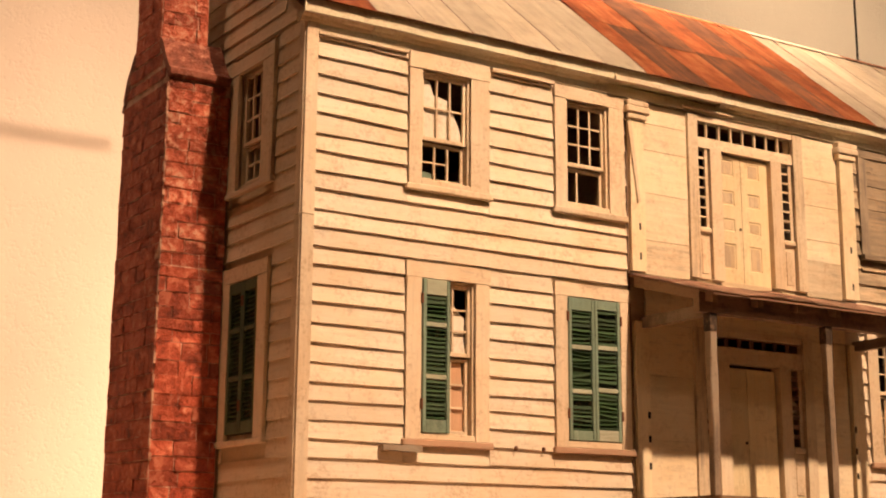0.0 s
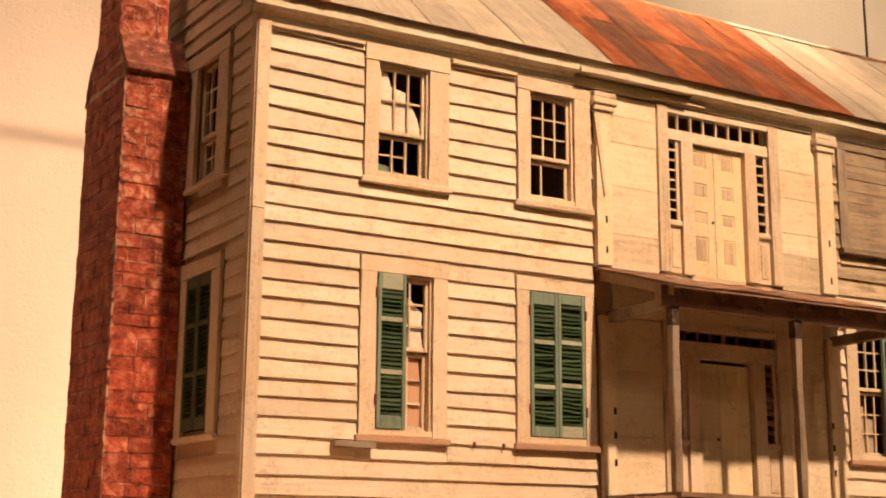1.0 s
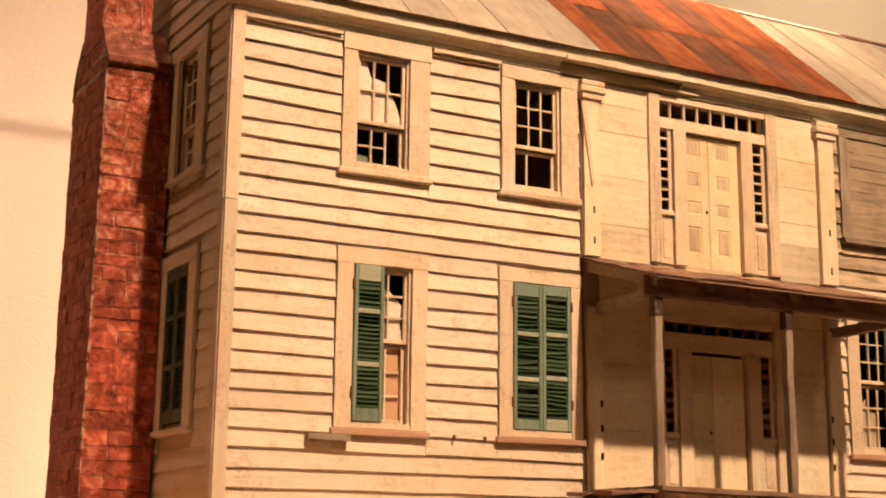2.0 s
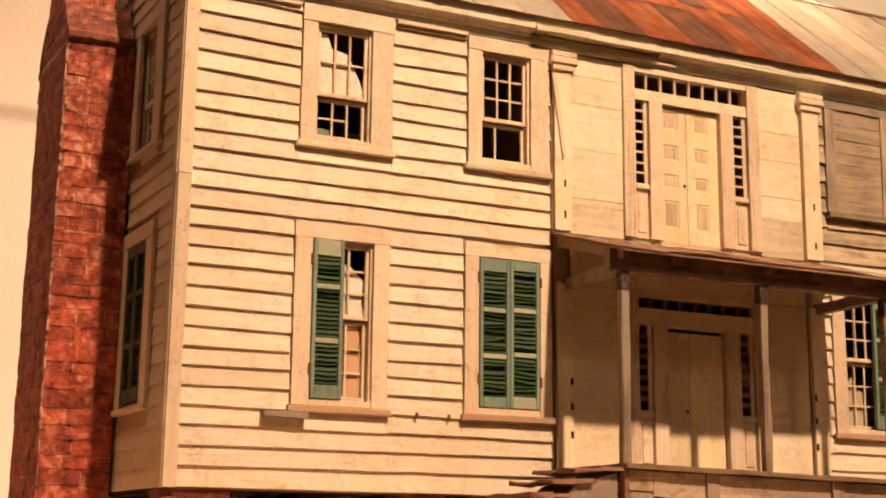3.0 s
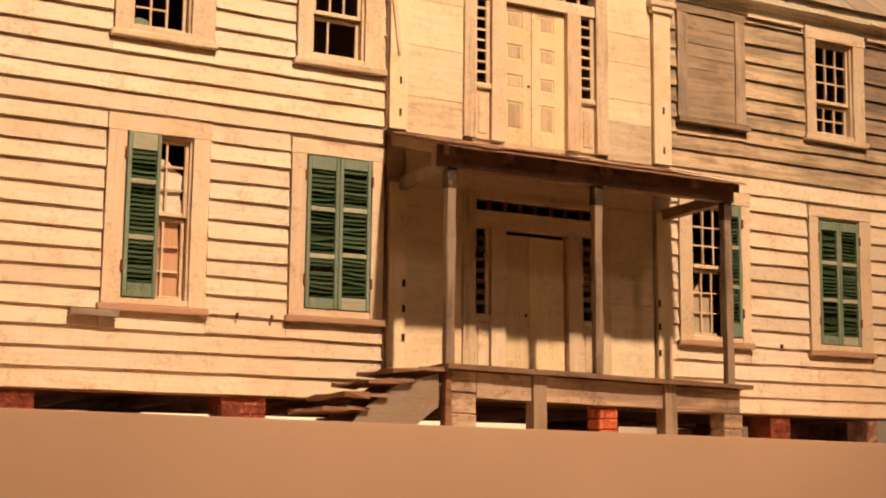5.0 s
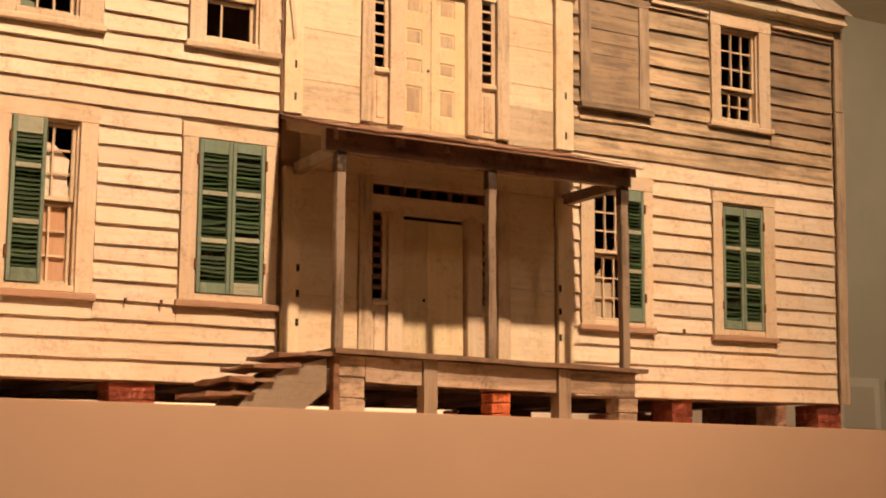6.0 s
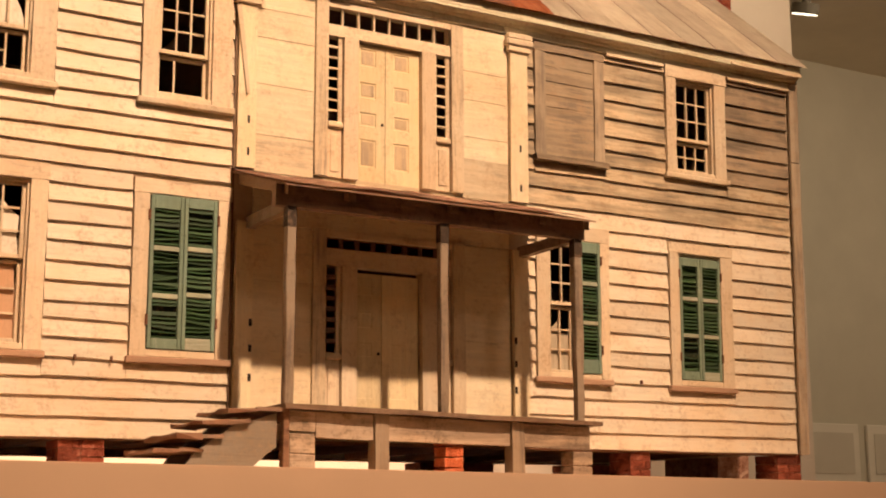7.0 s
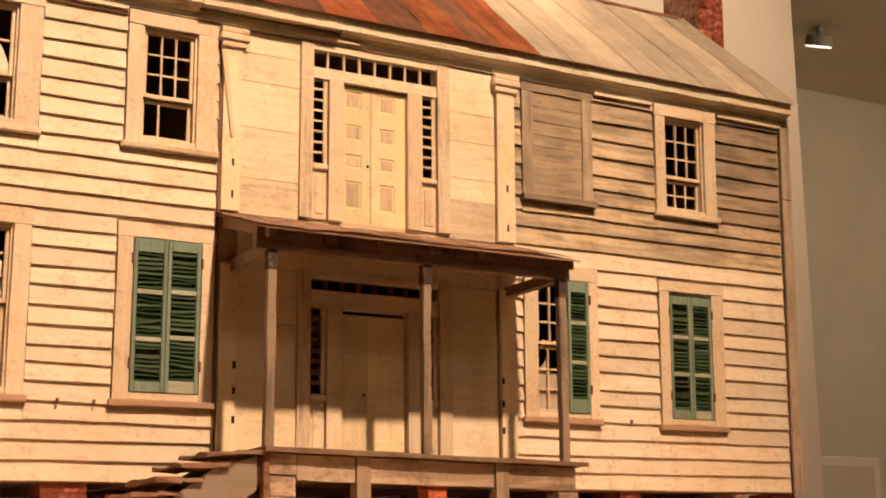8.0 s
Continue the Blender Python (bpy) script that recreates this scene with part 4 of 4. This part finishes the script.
# ---- piers and the dark crawl space ----
def pier(x0, x1, y0, y1, mat=brick_pier):
    """A short brick pier of a few courses between the plinth and the sill."""
    zb = plinth_top((x0 + x1) / 2)
    bm = bmesh.new()
    box(bm, x0 + 0.02, x1 - 0.02, y0 + 0.02, y1 - 0.02, zb, -0.132)
    p = part("brick_pier", bm, mortar, house, "short red brick pier under the house")
    rows = 4
    hgt = (-0.132 - zb) / rows
    for r in range(rows):
        for a, c in ((x0, (x0 + x1) / 2), ((x0 + x1) / 2, x1)) if r % 2 or x1 - x0 > 0.4 else ((x0, x1),):
            block("brick", mat, p, a + 0.004, c - 0.004, y0, y1, zb + r * hgt + 0.003, zb + (r + 1) * hgt - 0.004, bev=0, jit=0.006)
    return p


for x0, x1 in ((-1.40, -0.62), (1.50, 2.05), (9.78, 10.16), (12.7, 13.2)):
    pier(x0, x1, 0.08, 0.58)
for x0, x1 in ((-1.40, -0.95), (1.08, 1.82), (4.8, 5.5), (8.85, 10.35), (12.0, 13.2)):
    pier(x0, x1, 4.65, 5.2)

# ---- porch ----
def sag(x):
    return 0.235 - 0.019 * (x - 3.6)


def D(x, y, z):
    """The porch deck drops towards its far end."""
    return W(x, y, z + sag(x))


bm = bmesh.new()
box(bm, 3.70, 7.90, -1.40, -1.33, -0.09 - 0.12, -0.062, D, jit=0.004, n=8)
porch = part("porch", bm, grey_h, house, "small front porch of grey weathered timber")
n = 7
for i in range(n):
    a = -1.58 + 1.58 * i / n
    block("deck_board", deck_wood, porch, 3.60 + random.uniform(-0.03, 0.03), 8.02 + random.uniform(-0.03, 0.03), a + 0.004, a + 1.58 / n - 0.006, -0.055, 0.0, f=D, jit=0.006, n=8, bev=0)
for a, c in ((4.03, 4.77), (4.975, 6.67), (6.87, 7.90)):
    block("skirt_board", skirt_wood, porch, a, c, -1.455, -1.41, -0.36, -0.075, f=D, jit=0.008, n=4, bev=0)
block("skirt_board", skirt_wood, porch, 3.71, 4.02, -1.46, -1.41, -0.30, -0.075, f=D, jit=0.008, n=2, bev=0)
for a, c in ((4.78, 4.965), (6.68, 6.86)):
    block("deck_leg", leg_wood, porch, a, c, -1.485, -1.30, plinth_top(a) - sag(a), -0.06, f=D, jit=0.006, n=3, axis=2, bev=0)
for a, c, top in ((3.70, 4.02, -0.31), (7.62, 7.93, -0.37)):
    zb = plinth_top(a) - sag(a)
    for k in range(2):
        h = (top - zb) / 2
        block("crib_block", skirt_wood, porch, a, c, -1.47, -1.18, zb + k * h, zb + (k + 1) * h - 0.012, f=D, jit=0.008, bev=0.01)
block("deck_leg", brown_y, porch, 3.62, 3.695, -1.48, -1.36, plinth_top(3.6) - sag(3.6), -0.06, f=D, bev=0.008)
for x in (3.66, 5.70, 7.74):
    block("joist", brown_y, porch, x, x + 0.07, -1.30, 0.02, -0.20, -0.06, f=D, bev=0)


zb = plinth_top(5.9)
for k in range(4):
    h = (-0.06 - zb) / 4
    block("pier_brick", brick_porch, porch, 5.77, 6.03, -1.40, -1.12, zb + k * h, zb + (k + 1) * h - 0.012, "bright red brick of the porch pier", f=W, jit=0.008, bev=0.01)


def post(x):
    bm = bmesh.new()
    box(bm, x - 0.055, x + 0.055, -1.44, -1.33, sag(x) + 0.001, 2.538, jit=0.006, n=8, axis=2)
    bmesh.ops.bevel(bm, geom=[e for e in bm.edges if abs(e.verts[0].co.z - e.verts[1].co.z) > 0.1 * U], offset=0.012 * U, segments=1, affect="EDGES")
    p = part("post", bm, grey_v, porch, "slim square porch post of grey wood")
    # block in near-black colour, standing for the roof edge's shadow on the post
    block("post_head", post_head_shade, p, x - 0.06, x + 0.06, -1.447, -1.323, 2.30, 2.536, "head of the post, darkened for the porch roof's shadow", jit=0.005, n=2, axis=2, bev=0)


for x in (3.70, 5.755, 7.79):
    post(x)
block("beam", beam_wood, porch, 3.50, 7.92, -1.42, -1.30, 2.54, 2.79, jit=0.006, n=8, bev=0)
for x in (3.70, 7.79):
    block("side_beam", grey_v, porch, x, x + 0.11, -1.30, 0.02, 2.53, 2.68, jit=0.006, n=4, axis=1, bev=0)


def porch_z(y):
    return 3.25 + 0.30 * y


for x in (3.60, 4.38, 5.08, 5.80, 6.50, 7.20, 7.80):
    bm = bmesh.new()
    prism(bm, [(0.02, porch_z(0.02) - 0.024), (-1.55, porch_z(-1.55) - 0.024), (-1.55, porch_z(-1.55) - 0.14), (0.02, porch_z(0.02) - 0.16)], x, x + 0.095, "x")
    part("rafter", bm, rafter_wood, porch)
for k in range(5):
    y0, y1 = -1.655 + 0.335 * k, -1.655 + 0.335 * (k + 1) - 0.002
    bm = bmesh.new()
    prism(bm, [(y0, porch_z(y0)), (y1, porch_z(y1)), (y1, porch_z(y1) - 0.022), (y0, porch_z(y0) - 0.022)], 3.53, 7.93, "x")
    part("sheathing_board", bm, broad, porch)
n = 6
for i in range(n):
    a, c = 3.50 + 4.44 * i / n, 3.50 + 4.44 * (i + 1) / n
    bm = bmesh.new()
    rows = []
    m_ = 8
    for j in range(m_ + 1):
        y = -1.66 + random.uniform(-0.02, 0.02) + (1.66 + 0.04) * j / m_ if j == 0 else -1.66 + 1.70 * j / m_
        rows.append([bm.verts.new(W(a + (c - a + 0.03) * q / 4, y, porch_z(y) + 0.024 + 0.006 * (i % 2) + random.uniform(-0.006, 0.012) + (0.012 * math.sin(2.9 * (a + (c - a) * q / 4)) if j < 2 else 0.0))) for q in range(5)])
    for r, s in zip(rows, rows[1:]):
        for q in range(4):
            bm.faces.new((r[q], r[q + 1], s[q + 1], s[q]))
    bmesh.ops.solidify(bm, geom=bm.faces[:], thickness=-0.012 * U)
    part("porch_sheet", bm, porch_tin, porch, "rusted sheet of porch roofing")

# steps down from the end of the deck
STRINGER = [(3.57, 0.13), (3.57, -0.25), (3.46, -0.33), (3.20, plinth_top(3.2)), (2.45, plinth_top(2.4)), (2.62, -0.32), (3.05, -0.02)]
bm = bmesh.new()
prism(bm, STRINGER, -1.40, -1.34)
steps = part("steps", bm, stringer_grey, house, "tumbledown wooden steps with loose warped treads")
bm = bmesh.new()
prism(bm, STRINGER, -0.62, -0.56)
part("stringer", bm, stringer_grey, steps)
for a, c, z in ((2.96, 3.62, 0.12), (2.66, 3.24, -0.02), (2.36, 2.92, -0.18), (2.10, 2.68, -0.34)):
    block("tread", brown_y, steps, a, a + (c - a) * 0.52, -1.50, -0.45, z, z + 0.045, jit=0.02, n=4, axis=1, bev=0)
    block("tread", grey_h, steps, a + (c - a) * 0.54, c, -1.47, -0.48, z + 0.012, z + 0.055, jit=0.02, n=4, axis=1, bev=0)

# ---- ceiling spotlights and framed pictures in the far room ----
def spotlight(x, y, z, tip=0.0, lean=0.0):
    """A short can on a stem under the ceiling, tipped towards the far corner of the room."""
    lamp = base("ceiling_spotlight", P(x, y, 46.2))
    tagged(lamp, "pale cylinder spotlight hung from the ceiling", "spotlight", "ceiling spotlights")
    away = Vector((0.72, 0.70, 0))
    turn = Matrix.Translation(P(x, y, z + 1.4)) @ Matrix.Rotation(radians(lean), 4, away) @ Matrix.Rotation(radians(tip), 4, Vector((0.70, -0.72, 0))) @ Matrix.Translation(-P(x, y, z + 1.4))
    for name, rad, z0, z1, mat in (("stem", 0.4, z + 0.8, 46.2, lamp_body), ("housing", 1.28, z + 0.1, z + 1.1, lamp_body), ("lens", 1.15, z + 0.02, z + 0.095, glow)):
        bm = bmesh.new()
        bmesh.ops.create_cone(bm, cap_ends=True, segments=32, radius1=rad * U, radius2=rad * U, depth=(z1 - z0) * U)
        if name == "housing":
            bmesh.ops.bevel(bm, geom=[e for e in bm.edges if abs(e.verts[0].co.z - e.verts[1].co.z) < 1e-6], offset=0.08 * U, segments=2, affect="EDGES")
        for v in bm.verts:
            v.co += P(x, y, (z0 + z1) / 2)
            if name != "stem":
                v.co = turn @ v.co
        part(name, bm, mat, lamp)


# Unseen cans added beside the lamps; only the tipped one below is visible.
for x, y, z in ((87.4, 40, 44.6), (6.5, -39.8, 44.6), (5.5, -5.9, 27.4), (-9.5, -0.9, 27.4), (19, -0.4, 27.4), (20, -43.9, 27.4), (129, 30, 44.6)):
    spotlight(x, y, z)
spotlight(87.2, 71.5, 44.3, 17.0, 12.0)


def lighting_track(x0, x1, y, z):
    """A slim bare rail on two rods under the ceiling, added out of view to shadow the partition wall."""
    bm = bmesh.new()
    box(bm, x0, x1, y - 0.05, y + 0.05, z - 0.045, z + 0.045, P)
    track = part("lighting_track", bm, lamp_body)
    tagged(track, "slim unseen rail added to cast a soft band on the wall", "track")
    for x in (x0 + 1.5, x1 - 8.0):
        block("rod", lamp_body, track, x - 0.04, x + 0.04, y - 0.04, y + 0.04, z + 0.046, 46.2, bev=0, f=P)


# unseen rail, set so the key lamp throws its shadow across the wall
lighting_track(-20, 1.35, 6.0, 13.75)


def picture(x0, x1, z0, z1):
    bm = bmesh.new()
    box(bm, x0, x1, 85.0, 85.38, z0, z1, P)
    bmesh.ops.bevel(bm, geom=bm.edges[:], offset=0.08 * U, segments=1, affect="EDGES")
    pic = part("framed_picture", bm, frame_white)
    tagged(pic, "white framed picture hanging on the far wall", "picture")
    block("print", paper, pic, x0 + 0.9, x1 - 0.9, 84.92, 84.99, z0 + 0.9, z1 - 0.9, bev=0, f=P)


picture(106.1, 117.3, 2.0, 7.9)
picture(93.7, 104.9, 2.0, 7.9)
